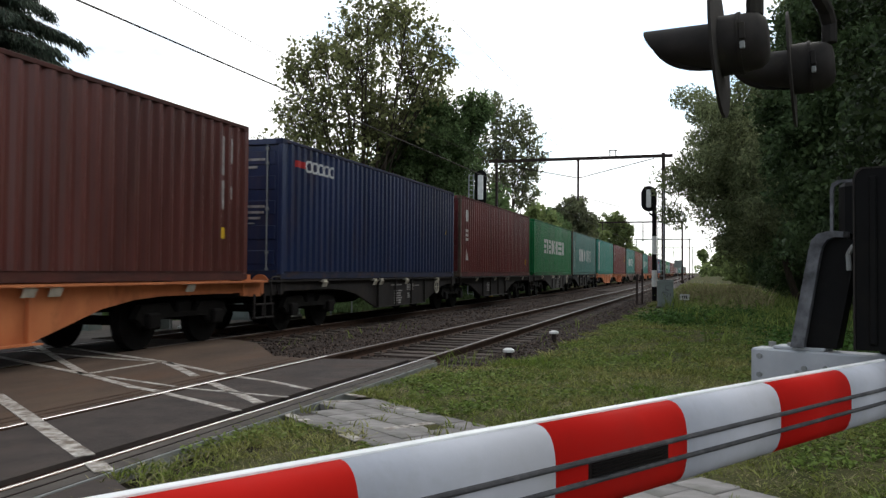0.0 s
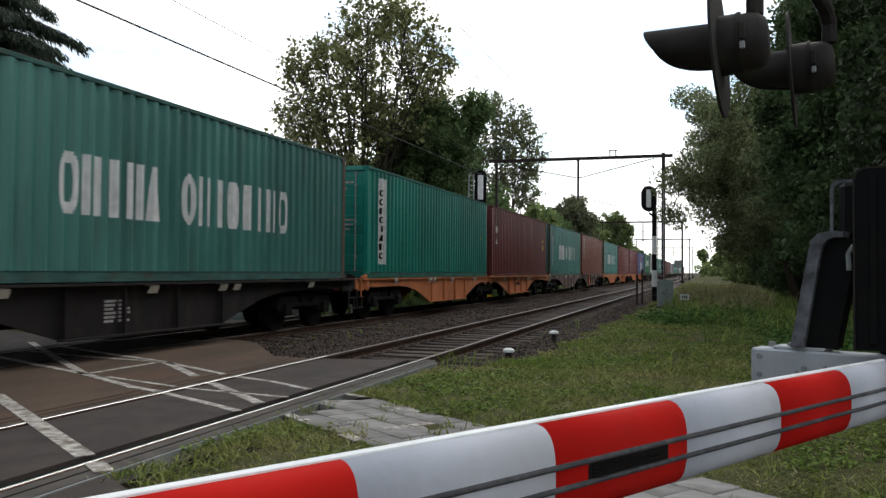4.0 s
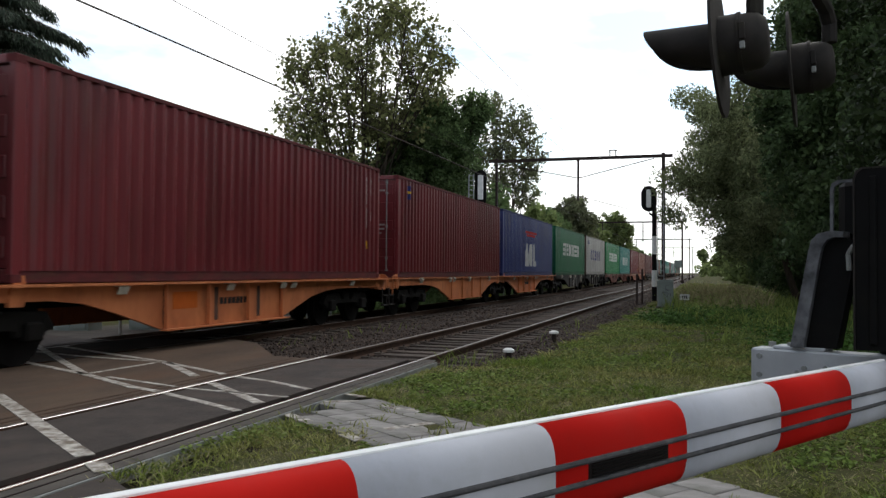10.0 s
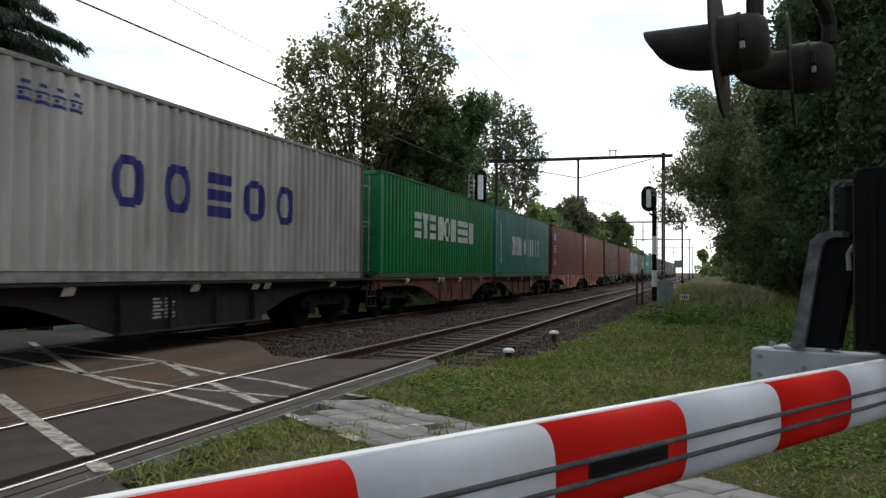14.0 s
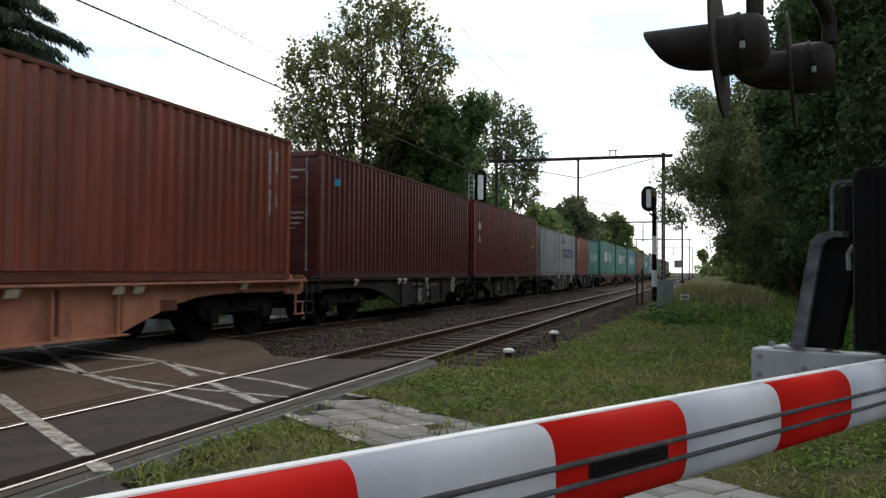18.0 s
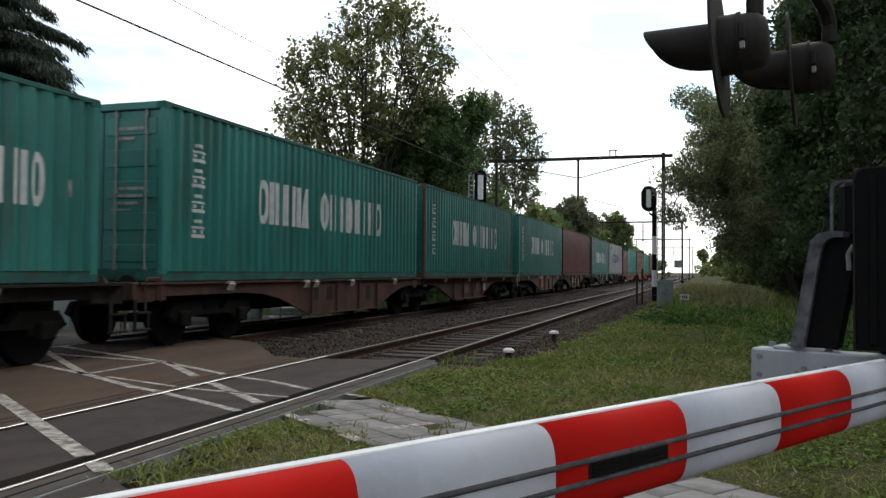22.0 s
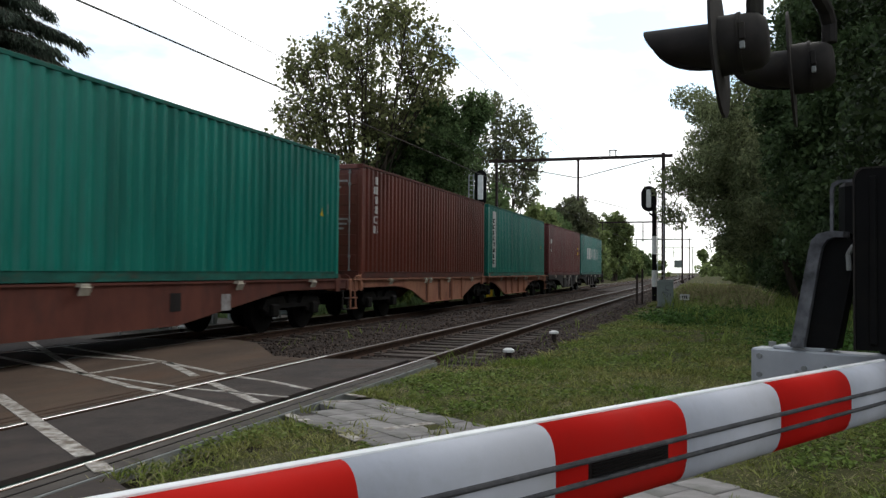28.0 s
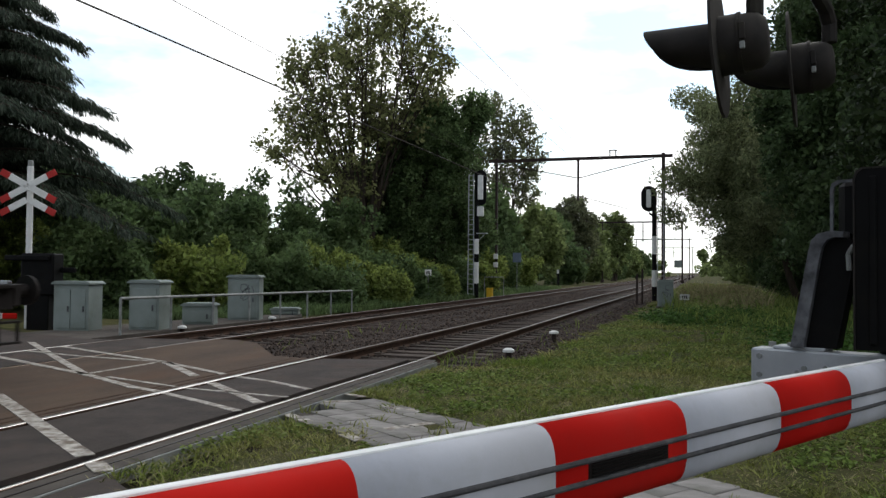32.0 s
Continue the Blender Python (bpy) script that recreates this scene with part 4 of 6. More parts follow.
    if two and color == "black":
        lines("stencil_row", 6.27, 7.15, .87, .92, 1, 6, FADED, "faint stencilled row")
        lines("data_panel", 6.52, 7.17, .36, .76, 6, 2, FADED, "stencilled data panel")
        lines("data_panel", 7.55, 8.14, .72, .92, 4, 3, FADED, "stencilled data panel")
        lines("stencil_row", 8.2, 8.7, .84, .88, 1, 4, FADED, "faint stencilled row")
        lines("data_panel", 7.61, 7.84, .5, .66, 3, 1, FADED, "stencilled data panel")
        lines("data_panel", Ltot - 8.3, Ltot - 7.7, .5, .85, 6, 2, FADED, "stencilled data panel")
        put("brake_wheel", WAGON_MESH["brake_wheel"], pose(1.27, 10.15, .79))
    elif two and color == "rust":
        plate("repainted_panel", 16.42, 17.23, .53, .97, M["panel_beige"], "beige repainted panel with dark lines")
        lines("panel_text", 16.58, 17.02, .72, .9, 4, 2, WCOL["black"], "dark small text bars", .4)
        plate("owner_plate", 17.59, 18.58, .60, .80, M["mark_faint"], "faded whitish plate")
        lines("plate_text", 17.62, 18.55, .63, .77, 1, 6, WCOL["black"], "dark lettering bars", .8)
        plate("repainted_panel", 19.36, 19.68, .48, .77, M["panel_beige"], "beige repainted panel")
        plate("worn_field", 20.12, 20.5, .75, .95, WCOL["mauve"], "pale worn field")
        plate("worn_field", 5.75, 6.2, .45, .95, WCOL["pink"], "faded field with pale rust")
    elif two and color in ("orange", "mauve"):
        if color == "orange":
            plate("repainted_patch", 16.3, 16.98, .64, .92, WCOL["vivid"], "fresh orange repainted patch")
        else:
            plate("repainted_panel", 16.28, 17.35, .36, 1.03, WCOL["vivid"], "bright orange repainted panel")
        lines("owner_lettering", 17.66, 18.6, .66, .81, 1, 7, WCOL["black"], "dark lettering bars", .8)
        for u in (16.0, 17.45, 18.9):
            plate("rust_streak", u + .05, u + .17, .40, .98, WCOL["rust"], "rust streak beside a stiffener", .003)
    elif two and color == "pink":
        for u, w in ((5.15, .16), (6.42, .14), (7.62, .18), (Ltot - 5.3, .16), (Ltot - 6.6, .2), (Ltot - 7.9, .14)):
            plate("rust_streak", u, u + w, .38, 1.0, WCOL["redbrown"], "rust streak beside a stiffener", .003)
        plate("worn_field", Ltot - 4.25, Ltot - 3.8, .62, .80, WCOL["redbrown"], "dark worn field")
    elif color in ("redbrown", "umber"):
        for u, w, z, h in ((5.3, .35, .62, .3), (6.1, .3, .62, .3), (8.4, .25, .55, .35), (Ltot - 6.4, .3, .6, .3)):
            plate("dark_cover", u, u + w, z, z + h, WCOL["black"], "dark cover plate")
        if color == "umber":
            plate("worn_field", Ltot - 7.6, Ltot - 7.0, .5, .95, WCOL["mauve"], "pale worn field")
            plate("worn_field", Ltot - 6.0, Ltot - 5.6, .5, .9, WCOL["mauve"], "pale worn field")
        plate("notice_frame", Ltot - 4.9, Ltot - 4.6, .55, .85, M["mark_faint"], "small pale notice frame")
    tagged(th, {"orange": "orange-painted articulated container wagon with dirty, shade-darkened bogies", "black": "black grimy articulated container wagon",
                "mauve": "faded brown container wagon with an orange repainted panel", "rust": "rusty brown articulated container wagon", "pink": "faded pinkish-red articulated container wagon",
                "redbrown": "dark red-brown container wagon", "umber": "dark umber articulated container wagon with worn fields"}[color], "wagon", "wagons of the train")
    return th, wheels


# consist: first and last load index, colour
WAGONS = [(1, 2, "black"), (3, 4, "black"), (5, 6, "orange"), (7, 8, "mauve"), (9, 10, "orange"), (11, 12, "orange"), (13, 14, "black"),
          (15, 16, "redbrown"), (17, 18, "pink"), (19, 20, "black"), (21, 24, "black"), (25, 26, "umber"), (27, 28, "rust"), (29, 30, "black"),
          (31, 32, "redbrown"), (33, 34, "pink"), (35, 36, "black")]
MOVING = []            # (thing, offset along the train, height)
WHEELS = []            # (wheelset, place on its wagon, start of the wagon along the train)


def build_train():
    for i, (s, L, H, color, label, keys) in enumerate(LOAD):
        mk = [m for k in keys for m in marks_for(k, H)]
        th = container(L, H, color, label, mk, s, doors=i not in (4, 13, 16, 21, 24), rusty=i in (2, 4, 7, 9, 14, 26, 29))
        MOVING.append((th, s, Z_DECK))
    s0 = LOAD[0][0] + 12.192 - 25.2
    rows = [(s0, LOAD[0][0] + 12.192, "orange", True)]
    for a, b, col in WAGONS:
        rows.append((LOAD[a][0], LOAD[b][0] + LOAD[b][1], col, a != 31))
    for s, e, col, two in rows:
        th, wh = wagon(s, e, col, two)
        MOVING.append((th, s, 0.0))
        WHEELS.extend((w, d, s) for w, d in wh)


build_train()

# train progress: seconds, metres rolled
ROLL = [(0.0, 0.0), (1.0, 11.93), (2.0, 24.0), (3.0, 36.2), (4.0, 48.6), (5.0, 61.1), (6.0, 73.87), (7.0, 86.82), (8.0, 99.85), (9.0, 112.86), (10.0, 126.1),
        (11.0, 139.5), (12.0, 152.9), (13.0, 166.48), (14.0, 180.1), (15.0, 193.9), (16.0, 207.9), (17.0, 222.2), (18.0, 236.75), (19.0, 251.4), (20.0, 266.1),
        (21.0, 280.85), (22.0, 295.65), (23.0, 310.6), (24.0, 325.75), (25.0, 340.95), (26.0, 356.3), (27.0, 371.8), (28.0, 387.25), (29.0, 402.95), (30.0, 418.7),
        (31.0, 434.55), (32.0, 450.4)]


def motions():
    for th, s, z in MOVING:
        walk(th, [(t, pose(TRACK_FAR, s - r, z)) for t, r in ROLL])
    # wheelsets turn while they roll past the crossing
    ts, rs = [t for t, r in ROLL], [r for t, r in ROLL]
    for ws, d, s in WHEELS:
        at = s + d
        t0, t1 = float(np.interp(at - 30, rs, ts)), float(np.interp(at - 5, rs, ts))
        f0, f1 = math.ceil(t0 * FPS), math.floor(t1 * FPS)
        steps = [0.0] if f0 > 0 else []
        steps += [f / FPS for f in range(f0, f1 + 1)]
        if f1 < 32 * FPS:
            steps.append(32.0)
        if len(steps) < 2:
            continue
        rows = []
        for t in steps:
            r = float(np.interp(min(max(t, t0), t1), ts, rs))
            rows.append((t, pose(0, d, .455, math.degrees((r - rs[0]) / .455))))
        walk(ws, rows)

# ---- foreground barrier ----
BOOM_O = Vector((-0.448, 0.939, 0))          # a stripe joint on the boom
BOOM_D = Vector((0.502, 0.864, 0)).normalized()
BOOM_R, BOOM_Z = 0.079, 0.998
STRIPE = 0.358


def boom_frame():
    """Local x along the boom, y across it (away from the road side), z up."""
    n = Vector((0, 0, 1)).cross(BOOM_D)
    return Matrix((( BOOM_D.x, n.x, 0, BOOM_O.x), (BOOM_D.y, n.y, 0, BOOM_O.y), (0, 0, 1, BOOM_Z), (0, 0, 0, 1)))


def build_barrier():
    th = empty("barrier_boom", boom_frame())
    tagged(th, "lowered red and white striped level crossing boom", "barrier")

    def pw(v):
        return math.copysign(abs(v) ** .72, v)

    # rounded box section, nearly flat on the road side
    full = [(-.026 + .046 * pw(math.cos(k * math.tau / 64)), -.001 + .0735 * pw(math.sin(k * math.tau / 64))) for k in range(64)]
    for k in range(-9, 5):
        a, b = k * STRIPE, (k + 1) * STRIPE
        if k == 4:
            b = a + 0.335
        bm = BM()
        prism(bm, full, 0, a, b)
        for f in bm.faces:
            f.smooth = len(f.verts) == 4
        part("white_band" if k % 2 == 0 else "red_band", bm, M["boom_white" if k % 2 == 0 else "boom_red"], th)
    bm = BM()
    prism(bm, [(-.033, .0700), (-.02, .0700), (-.02, .0765), (-.031, .0765), (-.033, .0750)], 0, -9 * STRIPE, 4 * STRIPE + .32)
    part("top_lip", bm, M["boom_lip"], th, "pale metal lip along the top")
    # camera side is local -y
    for z in (.012, -.021):
        y = -.0715
        bm = BM()
        tube(bm, (-9 * STRIPE, y, z), (4 * STRIPE + .33, y, z), .0048, seg=8)
        part("groove_strip", bm, M["rubber"], th, "dark grey cable groove")
    bm = BM()
    box(bm, (4 * STRIPE + .47, -.02, -.005), (.27, .075, .12), bevel=.012)
    part("boom_socket", bm, M["black"], th, "black steel socket holding the boom")
    for a in (.545, -0.9, -2.4):
        bm = BM()
        box(bm, (0, 0, 0), (.22, .006, .024), pose(a, -.0705, -.004, 0, 0, 0), bevel=.001)
        lamp = part("light_window", bm, M["led"], th, "dark unlit lamp window")
        bm = BM()
        for z in (-.0085, -.003, .0025, .008):
            box(bm, (0, 0, 0), (.205, .004, .0022), pose(a, -.074, z - .004, 0, 0, 0))
        part("lamp_louvre", bm, M["black"], lamp)


build_barrier()


def build_barrier_drive():
    th = empty("barrier_drive", pose(0.151, 2.90, 0, 0, 0, math.degrees(math.atan2(-0.40, 0.917))))
    tagged(th, "black barrier drive with galvanised cross arm on a post", "barrier drive")
    # local x along the road (towards the post), y towards the track
    bm = BM()
    box(bm, (.55, .05, .965), (1.1, .10, .18), bevel=.006)
    part("cross_arm", bm, M["galv"], th, "galvanised steel cross arm")
    for x, z in ((.17, 1.0), (.15, .985), (.235, 1.005), (.03, 1.03), (.03, .97)):
        bm = BM()
        tube(bm, (x, -.01, z), (x, .0, z), .009, seg=6)
        part("bolt", bm, M["grey_steel"], th)
    bm = BM()
    box(bm, (.15, .05, 1.06), (.16, .09, .012), bevel=.003)
    part("mounting_plate", bm, M["galv"], th)
    for x in (.06, .12):
        bm = BM()
        tube(bm, (x, .03, 1.06), (x, .03, 1.076), .012, seg=6)
        part("bolt", bm, M["grey_steel"], th)
    # counterweight cheek plate, leaning, with a worn rounded rim
    rim = [(.130, 1.066), (.186, 1.37), (.195, 1.405), (.215, 1.425), (.25, 1.433), (.29, 1.43)]
    inner = [(.288, 1.412), (.26, 1.412), (.242, 1.405), (.228, 1.385), (.219, 1.35), (.171, 1.066)]
    cheek = inner[::-1] + [(.312, 1.40), (.312, 1.335), (.262, 1.066)]
    bm = BM()
    prism(bm, cheek, 1, .012, .075)
    part("cheek_plate", bm, M["black"], th)
    bm = BM()
    prism(bm, rim + inner, 1, -.012, .08)
    part("cheek_rim", bm, M["black_edge"], th, "worn grey rim of the black plate")
    bm = BM()
    box(bm, (.52, .24, 1.50), (.54, .36, .20), bevel=.025)
    part("drive_housing", bm, M["black"], th)
    # highlight on the housing's edge, built as a lighter grey strip
    bm = BM()
    corner = [(.235, 1.40), (.235, 1.565), (.24, 1.585), (.258, 1.595), (.34, 1.595)]
    prism(bm, corner + [(x + .009, z - .009) for x, z in corner[::-1]], 1, .045, .058)
    part("housing_flange", bm, M["black_edge"], th, "grey edge highlight laid along the black housing")
    bm = BM()
    tube(bm, (.303, .0, 1.31), (.300, .0, 1.36), .008, seg=8)
    tube(bm, (.300, .0, 1.36), (.318, -.01, 1.385), .008, seg=8)
    part("locking_hook", bm, M["grey_steel"], th, "small bare steel hook")
    bm = BM()
    plate = [(.33, 1.074), (.33, 1.585), (.337, 1.605), (.352, 1.617), (.87, 1.617), (.87, 1.074)]
    prism(bm, plate, 1, -.06, -.03)
    part("front_plate", bm, M["black"], th)
    # highlight on the plate's edge, also a strip of lighter colour
    bm = BM()
    edge = plate[:5]
    prism(bm, edge + [(x + .005, z - .005) for x, z in edge[::-1]], 1, -.064, -.058)
    part("plate_edge", bm, M["lamp_black"], th, "lighter edge highlight laid along the black plate")
    bm = BM()
    box(bm, (.385, -.066, 1.34), (.02, .012, .50), bevel=.004)
    part("stiffening_rib", bm, M["black"], th)
    bm = BM()
    box(bm, (.55, .2, 1.25), (.38, .3, .4), bevel=.02)
    part("gear_case", bm, M["black"], th)
    bm = BM()
    box(bm, (.70, .12, .45), (.36, .26, 1.05), bevel=.02)
    box(bm, (.56, .02, .18), (.36, .36, .92), bevel=.02)
    box(bm, (.58, .1, -.16), (.5, .5, .3), bevel=.02)
    part("post", bm, M["black"], th)
    return th


build_barrier_drive()


def lamp_unit(th, m, disc_r):
    """Warning lamp seen from the side; local x points out of the lens."""
    bm = BM()
    vs = bmesh.ops.create_cone(bm, cap_ends=True, segments=40, radius1=disc_r, radius2=disc_r, depth=.01, matrix=m @ Matrix.Rotation(math.pi / 2, 4, "Y"))["verts"]
    part("backing_disc", bm, M["lamp_black"], th)
    bm = BM()
    prof = [(-.165, .045), (-.158, .075), (-.135, .094), (-.10, .1), (-.075, .1), (-.07, .104), (0, .104)]
    rings = [[bm.verts.new(m @ Vector((x, r * math.cos(k * math.tau / 24), r * math.sin(k * math.tau / 24)))) for k in range(24)] for x, r in prof]
    for A, B in zip(rings, rings[1:]):
        for k in range(24):
            bm.faces.new((A[k], A[(k + 1) % 24], B[(k + 1) % 24], B[k]))
    bm.faces.new(rings[0])
    for f in bm.faces:
        f.smooth = len(f.verts) == 4
    part("lamp_housing", bm, M["lamp_black"], th)
    bm = BM()
    tube(bm, m @ Vector((-.078, 0, 0)), m @ Vector((-.066, 0, 0)), .108, seg=32)
    part("rim_band", bm, M["lamp_black"], th)
    for side in (-1, 1):
        bm = BM()
        box(bm, (-.085, side * .104, .015), (.022, .014, .06), m, bevel=.003)
        part("latch", bm, M["lamp_black"], th)
        bm = BM()
        box(bm, (-.085, side * .109, -.035), (.018, .01, .026), m, bevel=.003)
        part("latch_tab", bm, M["grey_steel"], th, "small bare metal tab")
    # visor: half shell, long at the top
    bm = BM()
    n = 24
    A, B, A2, B2 = [], [], [], []
    for k in range(n + 1):
        t = -1 + 2 * k / n
        ang = math.pi / 2 + t * math.radians(165)
        ln = .012 + .243 * max(0.0, 1 - ((1 - math.sin(ang)) / 2) ** 1.75) ** (1 / 1.75)
        for rr, lo, hi in ((.084, A, B), (.079, A2, B2)):
            y, z = rr * math.cos(ang), rr * math.sin(ang)
            lo.append(bm.verts.new(m @ Vector((0, y, z))))
            hi.append(bm.verts.new(m @ Vector((ln, y * .9, z * (.97 if z > 0 else .9) + max(0, z) * ln * .75))))
    for k in range(n):
        bm.faces.new((A[k], A[k + 1], B[k + 1], B[k]))
        bm.faces.new((A2[k], B2[k], B2[k + 1], A2[k + 1]))
        bm.faces.new((B[k], B[k + 1], B2[k + 1], B2[k]))
    for f in bm.faces:
        f.smooth = True
    part("visor", bm, M["lamp_black"], th)


def build_warning_lights():
    th = empty("warning_lights")
    tagged(th, "pair of black hooded warning lamps on a mast", "crossing light")
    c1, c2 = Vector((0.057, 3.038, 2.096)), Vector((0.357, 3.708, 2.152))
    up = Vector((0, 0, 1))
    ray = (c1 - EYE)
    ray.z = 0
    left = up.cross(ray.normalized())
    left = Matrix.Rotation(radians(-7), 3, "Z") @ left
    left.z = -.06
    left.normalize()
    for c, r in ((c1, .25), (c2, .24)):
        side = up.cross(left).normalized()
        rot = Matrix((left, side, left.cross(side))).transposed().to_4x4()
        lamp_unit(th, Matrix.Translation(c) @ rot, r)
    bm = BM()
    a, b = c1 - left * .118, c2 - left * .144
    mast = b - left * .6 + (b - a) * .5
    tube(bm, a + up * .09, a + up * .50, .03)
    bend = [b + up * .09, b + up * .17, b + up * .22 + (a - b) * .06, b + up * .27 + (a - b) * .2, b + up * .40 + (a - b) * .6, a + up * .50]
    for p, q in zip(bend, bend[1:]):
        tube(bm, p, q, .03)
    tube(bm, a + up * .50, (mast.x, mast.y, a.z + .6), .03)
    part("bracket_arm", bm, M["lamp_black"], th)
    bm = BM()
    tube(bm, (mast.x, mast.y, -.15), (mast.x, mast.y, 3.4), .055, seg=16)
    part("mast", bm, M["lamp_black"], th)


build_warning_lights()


# ---- lineside things ----
def cabinet(x, y, w, d, h, rz, label, z0=-.15, two_doors=False):
    th = empty("relay_cabinet", pose(x, y, z0, 0, 0, rz))
    tagged(th, label, "cabinet", "grey lineside cabinets")
    bm = BM()
    box(bm, (0, 0, .04), (w + .1, d + .1, .12), bevel=.01)
    part("plinth", bm, M["concrete"], th)
    bm = BM()
    box(bm, (0, 0, .1 + (h - .16) / 2), (w, d, h - .16), bevel=.01)
    part("body", bm, M["cabinet"], th)
    bm = BM()
    prism(bm, [(-w / 2 - .04, h - .06), (w / 2 + .04, h - .06), (w / 2 + .04, h - .03), (w / 2 - .04, h + .01), (-w / 2 + .04, h + .01), (-w / 2 - .04, h - .03)], 1, -d / 2 - .04, d / 2 + .04)
    part("roof", bm, M["cabinet"], th)
    n = 2 if two_doors else 1
    for k in range(n):
        bm = BM()
        dw = (w - .1) / n
        box(bm, (-w / 2 + .05 + dw * (k + .5), -d / 2 - .012, h / 2), (dw - .02, .024, h - .34), bevel=.005)
        door = part("door", bm, M["cabinet"], th)
        bm = BM()
        box(bm, (-w / 2 + .05 + dw * (k + .85), -d / 2 - .035, h * .5), (.03, .03, .12), bevel=.005)
        part("handle", bm, M["black_edge"], door)
    return th


slab("hard_standing", [(-13.28, 13.5), (-11.02, 12.7), (-11.02, 21.5), (-12.6, 21.5), (-13.28, 15.6)], -.3, -.03, M["concrete"], "weathered grey hard standing round the cabinets", "hard standing")

build_cabs = [
    (-12.85, 14.6, .80, .55, 1.16, 10, "large grey lineside cabinet with sloping lid", True),
    (-11.62, 15.4, .68, .6, 1.19, 12, "grey lineside cabinet beside the fence", False),
    (-11.62, 17.3, .74, .45, .62, 20, "low grey lineside box", False),
    (-11.6, 19.35, .82, .6, 1.29, 20, "grey lineside cabinet with scribbled graffiti", False),
    (-12.0, 22.3, .8, .5, .3, 20, "low grey concrete box", False),
    (-1.52, 36.5, .62, .5, 1.22, 8, "grey signal cabinet in the grass", False)]
for a in build_cabs:
    cabinet(*a[:7], two_doors=a[7], z0=-.25 if a[1] > 30 else -.15)


def signal(x, y, top, label, bands, head_w, head_h, ladder):
    th = empty("railway_signal", pose(x, y, -.2))
    tagged(th, label, "signal", "railway signals")
    h = top + .2
    for mk, z0, z1 in bands:
        bm = BM()
        tube(bm, (0, 0, z0), (0, 0, z1), .13 if mk else .125, seg=16)
        part("white_band" if mk else "black_band", bm, M["white" if mk else "black"], th)
    bm = BM()
    n = 14
    rr = head_w / 2
    poly = [(rr * math.cos(a), head_h - rr + rr * math.sin(a)) for a in [math.pi * k / n for k in range(n + 1)]] + \
           [(rr * math.cos(a), rr + rr * math.sin(a)) for a in [math.pi + math.pi * k / n for k in range(n + 1)]]
    cx = -.28 if not ladder else .25
    prism(bm, [(cx + u, h - head_h + v) for u, v in poly], 1, -.05, .0)
    part("backing_board", bm, M["black"], th)
    bm = BM()
    box(bm, (cx, -.15, h - head_h / 2), (head_w * (.45 if ladder else .3), .2, head_h * .68), bevel=.02)
    part("lamp_box", bm, M["white"], th, "pale box on the back of the signal head")
    if ladder:
        bm = BM()
        box(bm, (cx, -.12, h - head_h - .35), (.36, .16, .55), bevel=.02)
        part("relay_box", bm, M["white"], th, "small white box on the post")
        bm = BM()
        box(bm, (.32, 0, 3.62), (.62, .3, .05), bevel=.01)
        tube(bm, (.1, 0, 3.2), (.5, 0, 3.6), .025, seg=6)
        part("foot_plate", bm, M["galv"], th, "grey step plate on a bracket")
    bm = BM()
    tube(bm, (0, 0, h - head_h - .3), (cx, 0, h - head_h - .05), .05, seg=8)
    part("arm", bm, M["black"], th)
    lad = BM()
    lx = .32 if not ladder else -.36
    for s in (-.17, .17):
        tube(lad, (lx + s, .1, 0), (lx + s * .8, .1, h - .2), .032 if ladder else .022, seg=6)
    part("ladder_rail", lad, M["galv"], th)
    for k in range(int(h / .28)):
        bm = BM()
        tube(bm, (lx - .16, .1, .2 + k * .28), (lx + .16, .1, .2 + k * .28), .02 if ladder else .014, seg=6)
        part("rung", bm, M["galv"], th)
    return th


signal(-2.41, 44.5, 5.85, "tall black and white signal post with oval board", [(0, 0, .75), (1, .75, 1.6), (0, 1.6, 2.45), (1, 2.45, 3.4), (0, 3.4, 4.9)], .80, 1.36, False)
signal(-12.15, 44.8, 7.0, "black and white signal post with ladder", [(0, 0, .8), (1, .8, 2.0), (0, 2.0, 2.45), (1, 2.45, 3.3), (0, 3.3, 7.1)], .62, 2.0, True)


